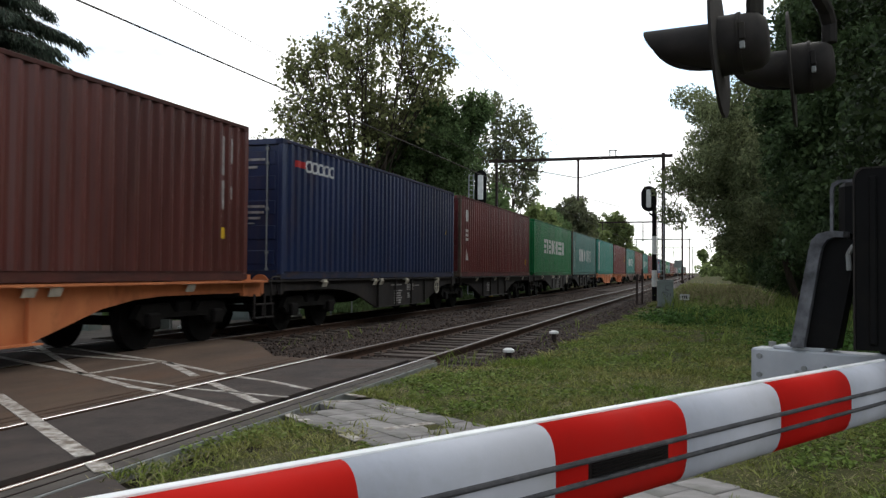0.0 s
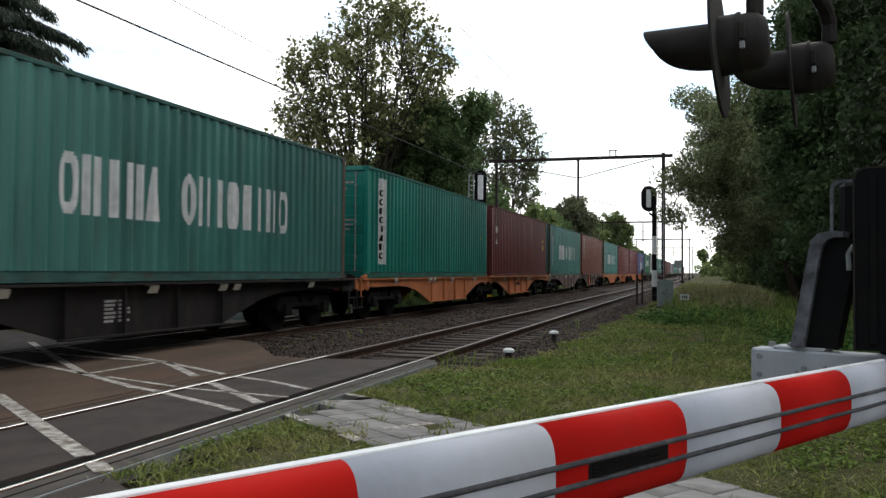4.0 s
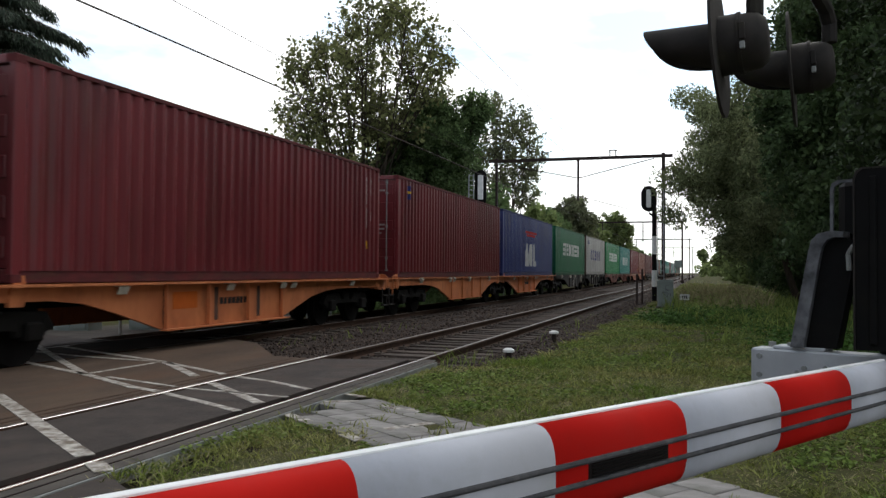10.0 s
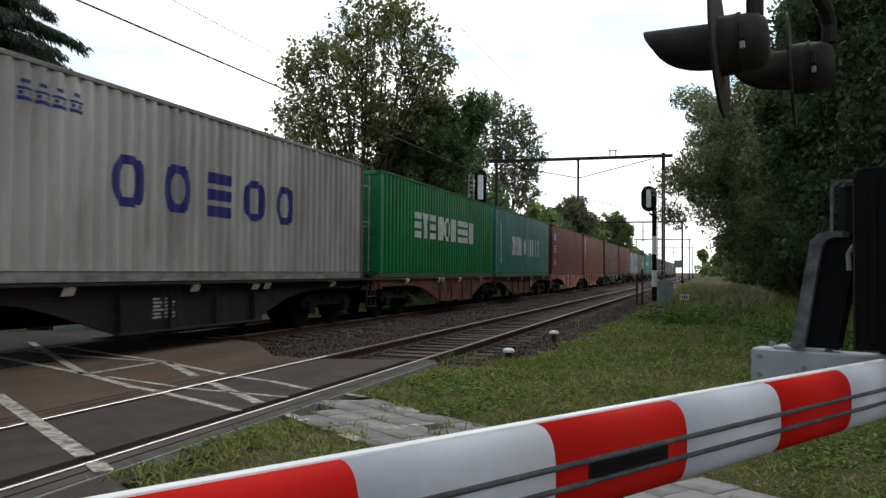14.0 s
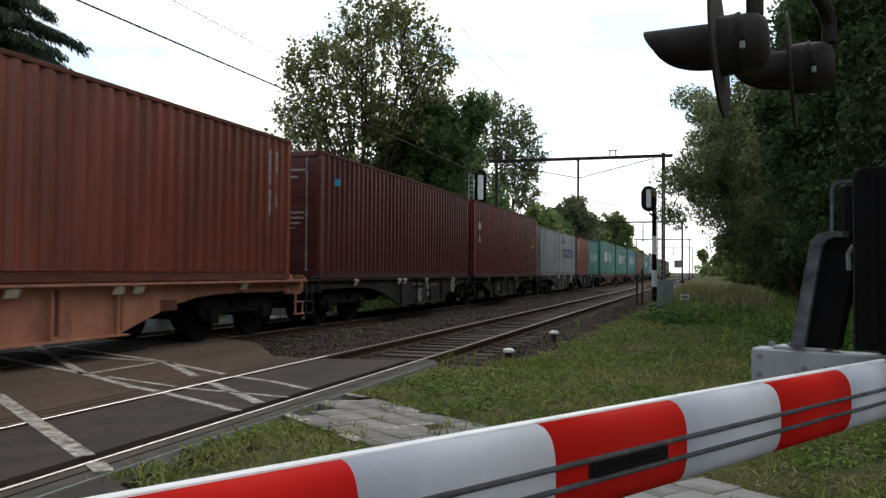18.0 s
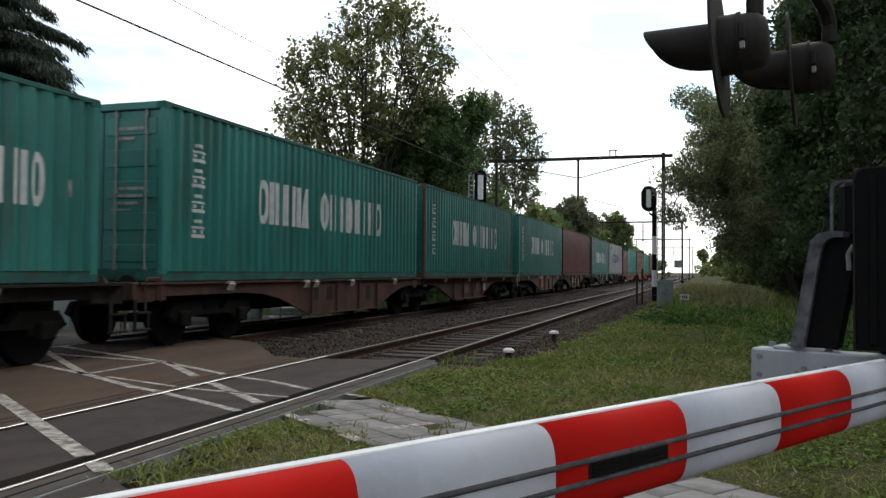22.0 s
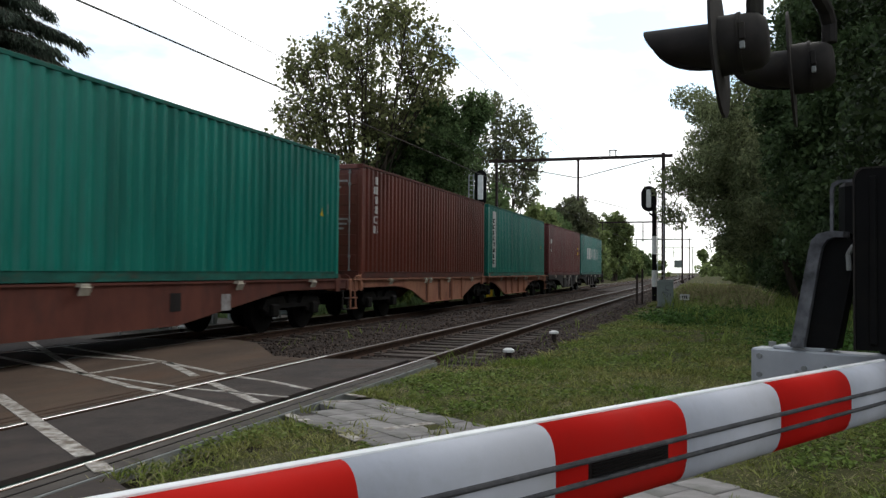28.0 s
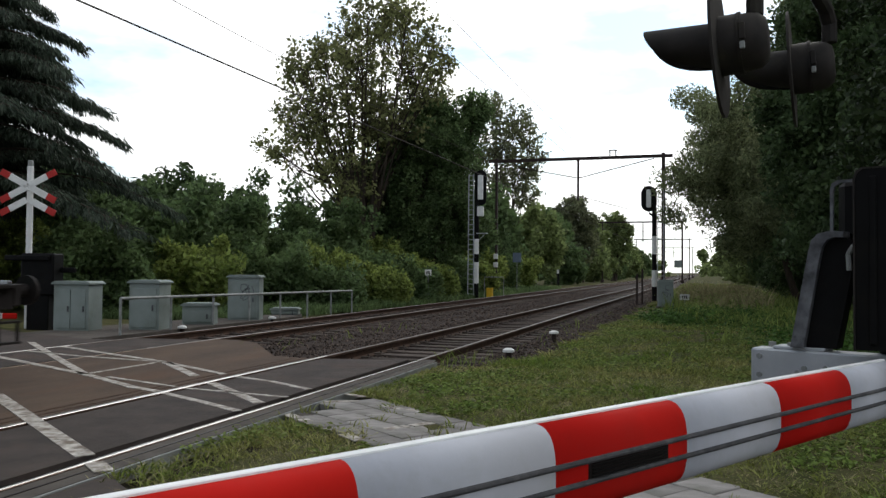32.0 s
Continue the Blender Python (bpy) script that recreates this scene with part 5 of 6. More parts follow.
def portal(y, xl, xr, top):
    th = empty("catenary_portal", pose(0, y, -.2))
    tagged(th, "dark steel portal carrying the overhead wires", "catenary portal", "portals")
    for x in (xl, xr):
        bm = BM()
        w = .24 if x == xr else .16
        box(bm, (x, 0, (top + .2) / 2), (w, w, top + .2))
        box(bm, (x, 0, .15), (.5, .5, .5), bevel=.03)
        part("mast", bm, M["steel"], th)
    bm = BM()
    box(bm, ((xl + xr) / 2, 0, top), (xr - xl + 1.2, .22, .2))
    part("beam", bm, M["steel"], th)
    mid = (TRACK_NEAR + TRACK_FAR) / 2 - 1.15
    bm = BM()
    tube(bm, (mid, 0, top), (mid, 0, top - 2.9), .08, seg=8)
    part("drop_post", bm, M["steel"], th)
    bm = BM()
    tube(bm, (mid, 0, top - 1.35), (xr - .6, 0, top - .15), .03, seg=6)
    tube(bm, (mid, 0, top - 1.35), (xl + 1.6, 0, top - .5), .03, seg=6)
    part("stay", bm, M["steel"], th)
    for x in (TRACK_NEAR - 1.15, TRACK_FAR - 1.1):
        bm = BM()
        for s in (-.2, .2):
            tube(bm, (x + s, 0, top + .1), (x + s, 0, top + .5), .04, seg=6)
        tube(bm, (x - .28, 0, top + .5), (x + .28, 0, top + .5), .04, seg=6)
        part("insulator_bracket", bm, M["steel"], th)
    for x in (TRACK_NEAR, TRACK_FAR):
        bm = BM()
        tube(bm, (mid, 0, top - 2.6), (x, 0, 5.75), .02, seg=6)
        part("registration_arm", bm, M["steel"], th)


portal(57, -14.0, -2.5, 9.33)
for z in (2.55, 1.95):
    bm = BM()
    box(bm, (-14.0, -.16, z), (.3, .16, .36), bevel=.015)
    part("switch_box", bm, M["white"], scene.objects["catenary_portal"], "small white box on the mast")
for y, in ((122,), (187,), (252,)):
    portal(y, -14.0, -2.75, 8.75)


def cable(pts, r, label):
    bm = BM()
    ring = [[bm.verts.new((x + r * math.cos(k * math.tau / 6), y, z + r * math.sin(k * math.tau / 6))) for k in range(6)] for x, y, z in pts]
    for A, B in zip(ring, ring[1:]):
        for k in range(6):
            bm.faces.new((A[k], A[(k + 1) % 6], B[(k + 1) % 6], B[k]))
    ob = part("overhead_wire", bm, M["wire"])
    return tagged(ob, label, "wire", "overhead wires")


for tc in (TRACK_FAR, TRACK_NEAR):
    spans = [-8, 57, 122, 187, 252]
    cw, mw = [], []
    for a, b in zip(spans, spans[1:]):
        for k in range(12):
            f = k / 12
            y = a + (b - a) * f
            st = .2 * (1 if spans.index(a) % 2 else -1) * (1 - 2 * f)
            cw.append((tc + st, y, 5.57))
            mw.append((tc + st, y, 6.25 + 0.75 * (2 * f - 1) ** 2))
    cable(cw, .016 if tc == TRACK_FAR else .005, "taut contact wire above the track")
    cable(mw, .006 if tc == TRACK_FAR else .004, "thin catenary wire above the contact wire")


def fence():
    th = empty("pipe_fence", pose(0, 0, 0))
    tagged(th, "low galvanised pipe railing beside the track", "fence")
    pts = [(-11.05, 13.72), (-11.1, 17.6), (-11.15, 21.5), (-11.2, 25.4)]
    top = [.70, .67, .64, .61]
    bm = BM()
    for (a, za), (b, zb) in zip(zip(pts, top), list(zip(pts, top))[1:]):
        tube(bm, (*a, za), (*b, zb), .03, seg=8)
    part("top_rail", bm, M["grey_steel"], th)
    for k in range(8):
        f = k / 7 * 3
        i = min(int(f), 2)
        g = f - i
        x = pts[i][0] + (pts[i + 1][0] - pts[i][0]) * g
        y = pts[i][1] + (pts[i + 1][1] - pts[i][1]) * g
        bm = BM()
        tube(bm, (x, y, -.3), (x, y, top[i] + (top[i + 1] - top[i]) * g), .028, seg=8)
        part("post", bm, M["grey_steel"], th)


fence()


def rail_lug(x, y, z):
    th = empty("ground_marker", pose(x, y, z))
    tagged(th, "white mushroom-shaped cap on a short stub in the ballast", "marker", "white caps")
    bm = BM()
    tube(bm, (0, 0, -.2), (0, 0, .02), .05, seg=10)
    part("stub", bm, M["steel"], th)
    bm = BM()
    tube(bm, (0, 0, .0), (0, 0, .035), .10, seg=16)
    tube(bm, (0, 0, .035), (0, 0, .065), .10, .05, seg=16)
    part("cap", bm, M["white"], th)


for a in ((-11.0, 15.7, -.02), (-11.0, 19.7, -.02), (-3.05, 13.3, -.03), (-2.99, 17.3, -.01)):
    rail_lug(*a)


# ---- plants ----
def leaf_cloud(rng, centers, radii, per, size, aspect=1.6, droop=0.0):
    """Leaf quads scattered round clump centres; returns verts and faces."""
    n = len(centers) * per
    c = np.repeat(centers, per, 0)
    r = np.repeat(radii, per, 0)
    d = rng.normal(size=(n, 3))
    d /= np.linalg.norm(d, axis=1, keepdims=True)
    p = c + d * r[:, None] * (rng.random((n, 1)) ** 0.45)
    a = rng.normal(size=(n, 3))
    a[:, 2] -= droop
    a /= np.linalg.norm(a, axis=1, keepdims=True)
    b = np.cross(a, rng.normal(size=(n, 3)))
    b /= np.linalg.norm(b, axis=1, keepdims=True) + 1e-9
    s = size * rng.uniform(.6, 1.35, (n, 1))
    a, b = a * s * aspect / 2, b * s / 2
    V = np.stack([p - a, p + b * .9, p + a, p - b * .9], 1).reshape(-1, 3)
    F = np.arange(4 * n).reshape(-1, 4)
    return V, F


def limb_tree(rng, base, height, spread, n_limbs, trunk_r, lean=(0, 0), fork=.3):
    """Trunk and limbs as tapered tubes; returns bmesh and limb tips."""
    bm = BM()
    tips = []
    base = Vector(base)
    top = base + Vector((lean[0], lean[1], height * .86))
    k = 6
    prev, pr = base, trunk_r
    spine = [base]
    for i in range(1, k + 1):
        q = base.lerp(top, i / k) + Vector((rng.normal() * .02, rng.normal() * .02, 0)) * height * .4
        r = trunk_r * (1 - .82 * i / k)
        tube(bm, prev, q, pr, r, seg=8, caps=False)
        prev, pr = q, r
        spine.append(q)
    for j in range(n_limbs):
        f = fork + (1 - fork) * (j + rng.random()) / n_limbs
        i = min(int(f * k), k - 1)
        o = spine[i].lerp(spine[i + 1], f * k - i)
        ang = j * 2.4 + rng.normal() * .3
        ln = min(spread * (1.15 - .55 * f) * rng.uniform(.7, 1.1), spread * .85)
        e = o + Vector((math.cos(ang) * ln, math.sin(ang) * ln, ln * rng.uniform(.35, .9)))
        m = o.lerp(e, .5) + Vector((0, 0, ln * .1))
        r0 = trunk_r * (1 - .8 * f) * .5
        tube(bm, o, m, r0, r0 * .6, seg=6, caps=False)
        tube(bm, m, e, r0 * .6, r0 * .2, seg=6, caps=False)
        tips += [m, e]
        for q in range(3):
            t = m.lerp(e, rng.random()) + Vector(rng.normal(size=3)) * ln * .28
            tube(bm, m, t, r0 * .4, r0 * .12, seg=5, caps=False)
            tips.append(t)
    tips.append(top)
    return bm, tips


def tree(x, y, height, spread, leaf, label, seed=1, n_limbs=16, per=90, size=.26, clump=1.2, extra=40, lean=(0, 0), fork=.25, base=-.3, flat=1.0, crown_low=.2, name="tree", aspect=1.6):
    rng = np.random.default_rng(seed)
    th = empty(name, pose(x, y, base))
    bm, tips = limb_tree(rng, (0, 0, 0), height, spread, n_limbs, max(.12, height * .018), lean, fork)
    part("trunk", bm, M["bark"], th)
    c = [tuple(t) for t in tips]
    # clumps filling an uneven crown
    for k in range(extra):
        u = rng.normal(size=3)
        u /= np.linalg.norm(u)
        r = rng.random() ** .4
        lo = height * crown_low
        mid, half = (height + lo) / 2, (height - lo) / 2
        c.append((lean[0] * .6 + u[0] * spread * r * .95, lean[1] * .6 + u[1] * spread * r * .95, mid + u[2] * half * r * .97))
    c = np.array(c)
    rad = rng.uniform(.6, 1.25, len(c)) * clump
    V, F = leaf_cloud(rng, c, rad, per, size, aspect)
    part("crown", np_mesh("crown", V, F, leaf), leaf, th)
    tagged(th, label, "tree" if name == "tree" else "bush")
    return th



def sticks(segs, sides=4):
    """Tapered twigs as open prisms: rows of (p0, p1, r0, r1)."""
    a, b = np.array([q[0] for q in segs], float), np.array([q[1] for q in segs], float)
    r0, r1 = np.array([q[2] for q in segs])[:, None, None], np.array([q[3] for q in segs])[:, None, None]
    d = b - a
    d /= np.linalg.norm(d, axis=1, keepdims=True) + 1e-9
    e = np.cross(d, np.where(np.abs(d[:, 2:]) > .9, [[1.0, 0, 0]], [[0, 0, 1.0]]))
    e /= np.linalg.norm(e, axis=1, keepdims=True) + 1e-9
    g = np.cross(d, e)
    ang = np.arange(sides) * math.tau / sides
    ring = e[:, None] * np.cos(ang)[None, :, None] + g[:, None] * np.sin(ang)[None, :, None]
    V = np.concatenate([a[:, None] + ring * r0, b[:, None] + ring * r1], 1).reshape(-1, 3)
    k = np.arange(sides)
    q = np.stack([k, (k + 1) % sides, (k + 1) % sides + sides, k + sides], -1)
    F = (q[None] + 2 * sides * np.arange(len(segs))[:, None, None]).reshape(-1, 4)
    return V, F


def lobed_tree(x, y, lobes, leaf, label, seed, trunk_r=.3, depth=.55, twigs=26, per=26, size=.2, tuft=.34, fork=.2, stems=3, inner=.15):
    """Forked trunk with bent limbs to every lobe (across, height, radius); leaf tufts sit on the twig ends."""
    rng = np.random.default_rng(seed)
    th = empty("tree", pose(x, y, -.3, 0, 0, 17.5))
    top = max(z + r for u, z, r in lobes)
    segs, tips, tr = [], [], []
    feet = [np.array([(k - (stems - 1) / 2) * trunk_r * 1.1, rng.normal() * trunk_r * .4, 0]) for k in range(stems)]
    wide = max(abs(u) for u, z, r in lobes)
    for u, z, r in lobes:
        for back in (0, 1):
            v = rng.normal() * .35 * wide * depth + (back - .5) * 2 * wide * depth * (1 - .5 * abs(u) / wide) * .8
            c = np.array([u + (rng.normal() * .25 * r if back else 0), v, z + (rng.normal() * .25 * r if back else 0)])
            foot = feet[int(np.argmin([abs(f[0] - u * .2) for f in feet]))]
            f0 = foot + np.array([foot[0] * 1.5, 0, top * (fork + .25 * rng.random())])
            mid = f0 * .45 + c * .55 + np.array([0, 0, -.06 * np.linalg.norm(c - f0)])
            rad = trunk_r * .34
            segs += [(foot, f0, trunk_r, rad * 1.3), (f0, mid, rad, rad * .6), (mid, c, rad * .6, rad * .28)]
            n = int(twigs * max(r, .6) ** 2 / 2)
            d = rng.normal(size=(n, 3))
            d /= np.linalg.norm(d, axis=1, keepdims=True)
            d[:, 2] += .18
            e = c + d * r * (inner + (1 - inner) * rng.random((n, 1)) ** .4)
            for q in e:
                o = c + (mid - c) * rng.random() * .5
                k = o * .5 + q * .5 + rng.normal(size=3) * .12 * r
                segs += [(o, k, rad * .22, rad * .13), (k, q, rad * .13, rad * .05)]
                tips += [q, k * .4 + q * .6]
    V, F = sticks(segs)
    part("trunk", np_mesh("trunk", V, F, M["bark"]), M["bark"], th)
    c = np.array(tips)
    V, F = leaf_cloud(rng, c, rng.uniform(.6, 1.3, len(c)) * tuft, per, size, 1.5)
    part("crown", np_mesh("crown", V, F, leaf), leaf, th)
    return tagged(th, label, "tree")


# ---- road markings ----
for line, w in (([(-6.9, 6.7), (-5.63, 5.81), (-4.78, 5.22), (-4.09, 4.74)], .15), ([(-3.9, 4.6), (-3.66, 4.42)], .14),
                ([(-11.2, 11.6), (-9.15, 9.91), (-7.24, 8.36)], .12), ([(-10.6, 9.9), (-8.72, 9.04), (-7.24, 8.36), (-5.96, 7.63), (-5.5, 7.45)], .11),
                ([(-5.38, 7.38), (-4.7, 7.03), (-4.08, 6.69)], .10), ([(-7.24, 8.36), (-7.23, 9.84)], .07), ([(-10.06, 10.37), (-8.81, 10.04), (-7.23, 9.84)], .08),
                ([(-10.1, 11.15), (-8.75, 10.52), (-7.2, 9.86)], .10), ([(-7.1, 9.78), (-5.9, 8.69)], .13), ([(-5.36, 8.22), (-4.95, 7.87), (-4.12, 7.15)], .13),
                ([(-7.1, 9.79), (-5.67, 8.96)], .10), ([(-5.36, 8.8), (-4.79, 8.57), (-4.08, 8.15)], .09), ([(-6.8, 8.24), (-5.55, 7.82)], .07),
                ([(-5.37, 7.76), (-4.6, 7.65), (-4.04, 7.57)], .07)):
    stripe(line, w * .92, -.003)

# ---- footpath of square tiles ----
PATH_D, PATH_N = Vector((0.815, -0.58, 0)), Vector((0.58, 0.815, 0))


def build_path():
    th = empty("pavement")
    tagged(th, "old grey square paving tiles overgrown at the edges", "footpath", kind="structure")
    bm = BM()
    box(bm, (0, 0, 0), (.292, .292, .06), bevel=.006)
    me = bpy.data.meshes.new("paving_tile")
    bm.to_mesh(me)
    bm.free()
    me.materials.append(M["tile"])
    rz = math.degrees(math.atan2(PATH_D.y, PATH_D.x))
    rng = np.random.default_rng(9)
    for j in range(4):
        for i in range(26):
            s = -7.15 + .3 * i + (.15 if j % 2 else 0)
            p = PATH_D * s + PATH_N * (3.34 + .15 + .3 * j)
            if p.x < -3.5 or s > .2 or (j == 3 and -5.0 < s < -3.4) or (j == 0 and -5.2 < s < -3.0):
                continue
            ob = new("paving_tile", me)
            ob.parent = th
            ob.matrix_basis = pose(p.x, p.y, -.042 + rng.normal() * .003, rng.normal() * .6, rng.normal() * .6, rz + rng.normal() * .7)
    # joint bed
    q = [PATH_D * -7.0 + PATH_N * 3.3, PATH_D * .2 + PATH_N * 3.3, PATH_D * .2 + PATH_N * 4.55, PATH_D * -7.0 + PATH_N * 4.55]
    q = [(max(v.x, -3.64), v.y) for v in q]
    bm = BM()
    prism(bm, q, 2, -.2, -.03)
    part("joint_sand", bm, M["concrete"], th)


build_path()
for a, b, w in (((-3.62, 6.76), (-3.42, 6.6), .1), ((-3.36, 6.56), (-3.13, 6.38), .1), ((-2.75, 6.08), (-2.52, 5.9), .1), ((-3.6, 7.5), (-3.29, 7.66), .08),
                ((-3.6, 8.05), (-3.35, 7.93), .07), ((-3.04, 7.52), (-2.72, 7.36), .09), ((-2.66, 7.36), (-2.35, 7.22), .09), ((-2.5, 6.38), (-2.38, 6.57), .09), ((-2.35, 6.6), (-2.23, 6.79), .09)):
    stripe([a, b], w, -.0135)


# ---- crossing sign and barrier beyond the tracks ----
def build_far_crossing():
    th = empty("crossing_sign", pose(-14.86, 15.27, -.1, 0, 0, 17))
    tagged(th, "white post with double red-tipped St Andrew's cross", "crossing sign")
    bm = BM()
    tube(bm, (0, 0, 0), (0, 0, 3.75), .07, seg=12)
    part("post", bm, M["white"], th)

    def arm(cx, cz, ang, l0, l1):
        for mk, a, b in (("white", l0, l1 * .68), ("red", l1 * .68, l1)):
            bm = BM()
            box(bm, ((a + b) / 2, 0, 0), (b - a, .025, .15), pose(cx, -.09, cz, 0, -ang, 0), bevel=.004)
            part("arm" if mk == "white" else "arm_tip", bm, M[mk], th)
    for ang in (28, 152, -28, 208):
        arm(0, 3.28, ang, 0.04, .72)
    for ang in (-28, 208):
        arm(0, 2.98, ang, 0.04, .72)
    bm = BM()
    box(bm, (0, 0, 3.75), (.1, .1, .28), bevel=.02)
    part("bell", bm, M["grey_steel"], th)
    th = empty("barrier_drive", pose(-14.35, 15.15, -.1, 0, 0, 17))
    tagged(th, "dark barrier drive box beyond the far track", "barrier drive")
    bm = BM()
    box(bm, (0, 0, 1.25), (.75, .5, .95), bevel=.03)
    part("drive_housing", bm, M["black"], th)
    bm = BM()
    box(bm, (0, 0, .4), (.5, .4, .85), bevel=.02)
    part("pedestal", bm, M["black"], th)
    bm = BM()
    box(bm, (.55, .1, 1.35), (.35, .1, .12), bevel=.02)
    box(bm, (-.2, -.3, 1.62), (1.0, .06, .12), bevel=.02)
    part("bracket", bm, M["black"], th)
    bm = BM()
    box(bm, (-.75, -.3, 1.0), (.35, .2, .22), bevel=.02)
    part("arm_head", bm, M["galv"], th)
    for z in (.72, .32):
        for k in range(9):
            bm = BM()
            box(bm, (-.5 - .32 * k, -.42, z), (.32, .07, .13), bevel=.02)
            part("boom_band", bm, M["white" if k % 2 else "boom_red"], th)


build_far_crossing()


def sign_post(x, y, z0, h, w, hh, label, bar=True, face=None):
    th = empty("line_sign", pose(x, y, z0, 0, 0, 10))
    tagged(th, label, "sign", "small line signs")
    bm = BM()
    tube(bm, (0, 0, 0), (0, 0, h), .025, seg=8)
    part("post", bm, M["grey_steel"], th)
    bm = BM()
    box(bm, (0, -.035, h), (w, .02, hh), bevel=.005)
    pl = part("plate", bm, face or M["white"], th)
    if bar:
        for k in (-1, 0, 1):
            bm = BM()
            box(bm, (k * w * .2, -.048, h), (w * .12, .006, hh * .5))
            part("mark_bar", bm, M["black"], pl)


sign_post(-12.75, 38.06, -.3, 1.50, .32, .30, "small white kilometre plate on a post in the bushes")
sign_post(-.77, 38.5, -.3, .5, .42, .26, "small white plate with dark bars in the grass")
sign_post(-12.9, 58.84, -.3, 2.6, .6, .7, "small blue-grey plate on a post in the bushes", False, M["plate_blue"])
sign_post(-2.75, 100.0, -.3, 2.6, .85, .85, "small grey board on a thin post", False, M["cabinet"])


def yellow_box(x, y):
    th = empty("track_box", pose(x, y, -.3))
    tagged(th, "small yellow metal box at the foot of the signal", "box")
    bm = BM()
    box(bm, (0, 0, .3), (.34, .28, .6), bevel=.015)
    part("body", bm, M["yellow"], th)
    bm = BM()
    box(bm, (0, 0, .615), (.38, .32, .03), bevel=.008)
    part("lid", bm, M["yellow"], th)
    rl = empty("guard_rail", pose(x + .15, y + .8, -.3))
    tagged(rl, "low bent galvanised pipe rail behind the signal", "rail")
    bm = BM()
    tube(bm, (-.7, 0, 1.25), (.5, 0, 1.25), .025, seg=8)
    part("top_rail", bm, M["grey_steel"], rl)
    for u in (-.68, .48):
        bm = BM()
        tube(bm, (u, 0, 0), (u, 0, 1.25), .022, seg=8)
        part("post", bm, M["grey_steel"], rl)


yellow_box(-11.75, 46.3)


def stakes():
    for x, y, h in ((-2.85, 38.5, 1.5), (-2.75, 40.5, 1.75)):
        th = empty("marker_stake", pose(x, y, -.3))
        tagged(th, "thin dark stake standing beside the ballast", "stake", "stakes")
        bm = BM()
        box(bm, (0, 0, h / 2), (.09, .09, h), bevel=.01)
        part("stake_body", bm, M["steel"], th)


stakes()
bm = BM()
tube(bm, (0, 0, 0), (0, 0, 1.6), .12, seg=10)
bk = empty("line_post", pose(-12.6, 75, -.2))
part("post_body", bm, M["black"], bk)
bm = BM()
box(bm, (0, -.13, 1.5), (.2, .02, .35))
part("plate", bm, M["white"], bk)
tagged(bk, "short black post with a white plate", "post")


# ---- grass and weeds ----
def blades(name, n, sampler, hmin, hmax, width, label, seed, material, lean=.5, tuft=1, spread=.05):
    rng = np.random.default_rng(seed)
    x, y = sampler(rng, n // tuft)
    grow = np.repeat(rng.uniform(.35, 1.35, len(x)) ** 2.0, tuft) if tuft > 1 else 1.0
    ox, oy = rng.normal(0, 1, (2, len(x) * tuft)) * (spread if tuft > 1 else 0.0)
    x, y = np.repeat(x, tuft) + ox, np.repeat(y, tuft) + oy
    n = len(x)
    z = ground_z(x, y) - .01
    h = grow * rng.uniform(hmin, hmax, n) * (0.6 + 0.8 * np.clip(np.sin(x * 2.1 + np.sin(y * 1.3) * 2) * np.cos(y * 1.7 + x) * .5 + .5, 0, 1))
    a = rng.uniform(0, 6.283, n)
    w = width * rng.uniform(.6, 1.3, n)
    lx, ly = rng.normal(0, lean, n) * h + ox * .9, rng.normal(0, lean, n) * h + oy * .9
    c, s = np.cos(a) * w / 2, np.sin(a) * w / 2
    m = .55
    V = np.stack([np.stack([x - c, y - s, z], -1), np.stack([x + c, y + s, z], -1),
                  np.stack([x + c * .75 + lx * m * .6, y + s * .75 + ly * m * .6, z + h * m * .95], -1), np.stack([x - c * .75 + lx * m * .6, y - s * .75 + ly * m * .6, z + h * m * .95], -1),
                  np.stack([x + lx, y + ly, z + h * .9], -1), np.stack([x + lx + c * .15, y + ly + s * .15, z + h * .9], -1)], 1).reshape(-1, 3)
    q = np.array([(0, 1, 2, 3), (3, 2, 5, 4)])
    F = (q[None] + 6 * np.arange(n)[:, None, None]).reshape(-1, 4)
    ob = new(name, np_mesh(name, V, F, material))
    return tagged(ob, label, "grass", kind="stuff")


def off_paving(x, y):
    """Soil that is neither road, path nor track bed."""
    s, n = x * PATH_D.x + y * PATH_D.y, x * PATH_N.x + y * PATH_N.y
    wob = .12 * np.sin(s * 4.1) + .08 * np.sin(s * 9.7 + 1)
    path = (n > 3.36 + wob) & (n < 4.5 + wob * .7) & (s < .2)
    road = (y < 4.2 - (x + 3.42) * .706) & (x > -3.6)
    return ~path & ~road & (x > -3.62 - np.clip((y - 11) * 5, -0.0, 0) ) & ~((y > 11.3) & (x < -2.5 - .5 * np.clip(1 - (y - 11.3) / 1.5, 0, 1) + .16 * np.sin(y * 1.9)))


def near_turf(rng, n):
    y = 3.2 + 9 * rng.random(n) ** .9
    x = rng.uniform(-3.64, 5.5, n)
    k = off_paving(x, y) & (x < .75 * y)
    return x[k], y[k]


def mid_turf(rng, n):
    y = 11.5 + 110 * rng.random(n) ** 1.9
    x = rng.uniform(-3.2, 5.0, n)
    k = off_paving(x, y)
    return x[k], y[k]


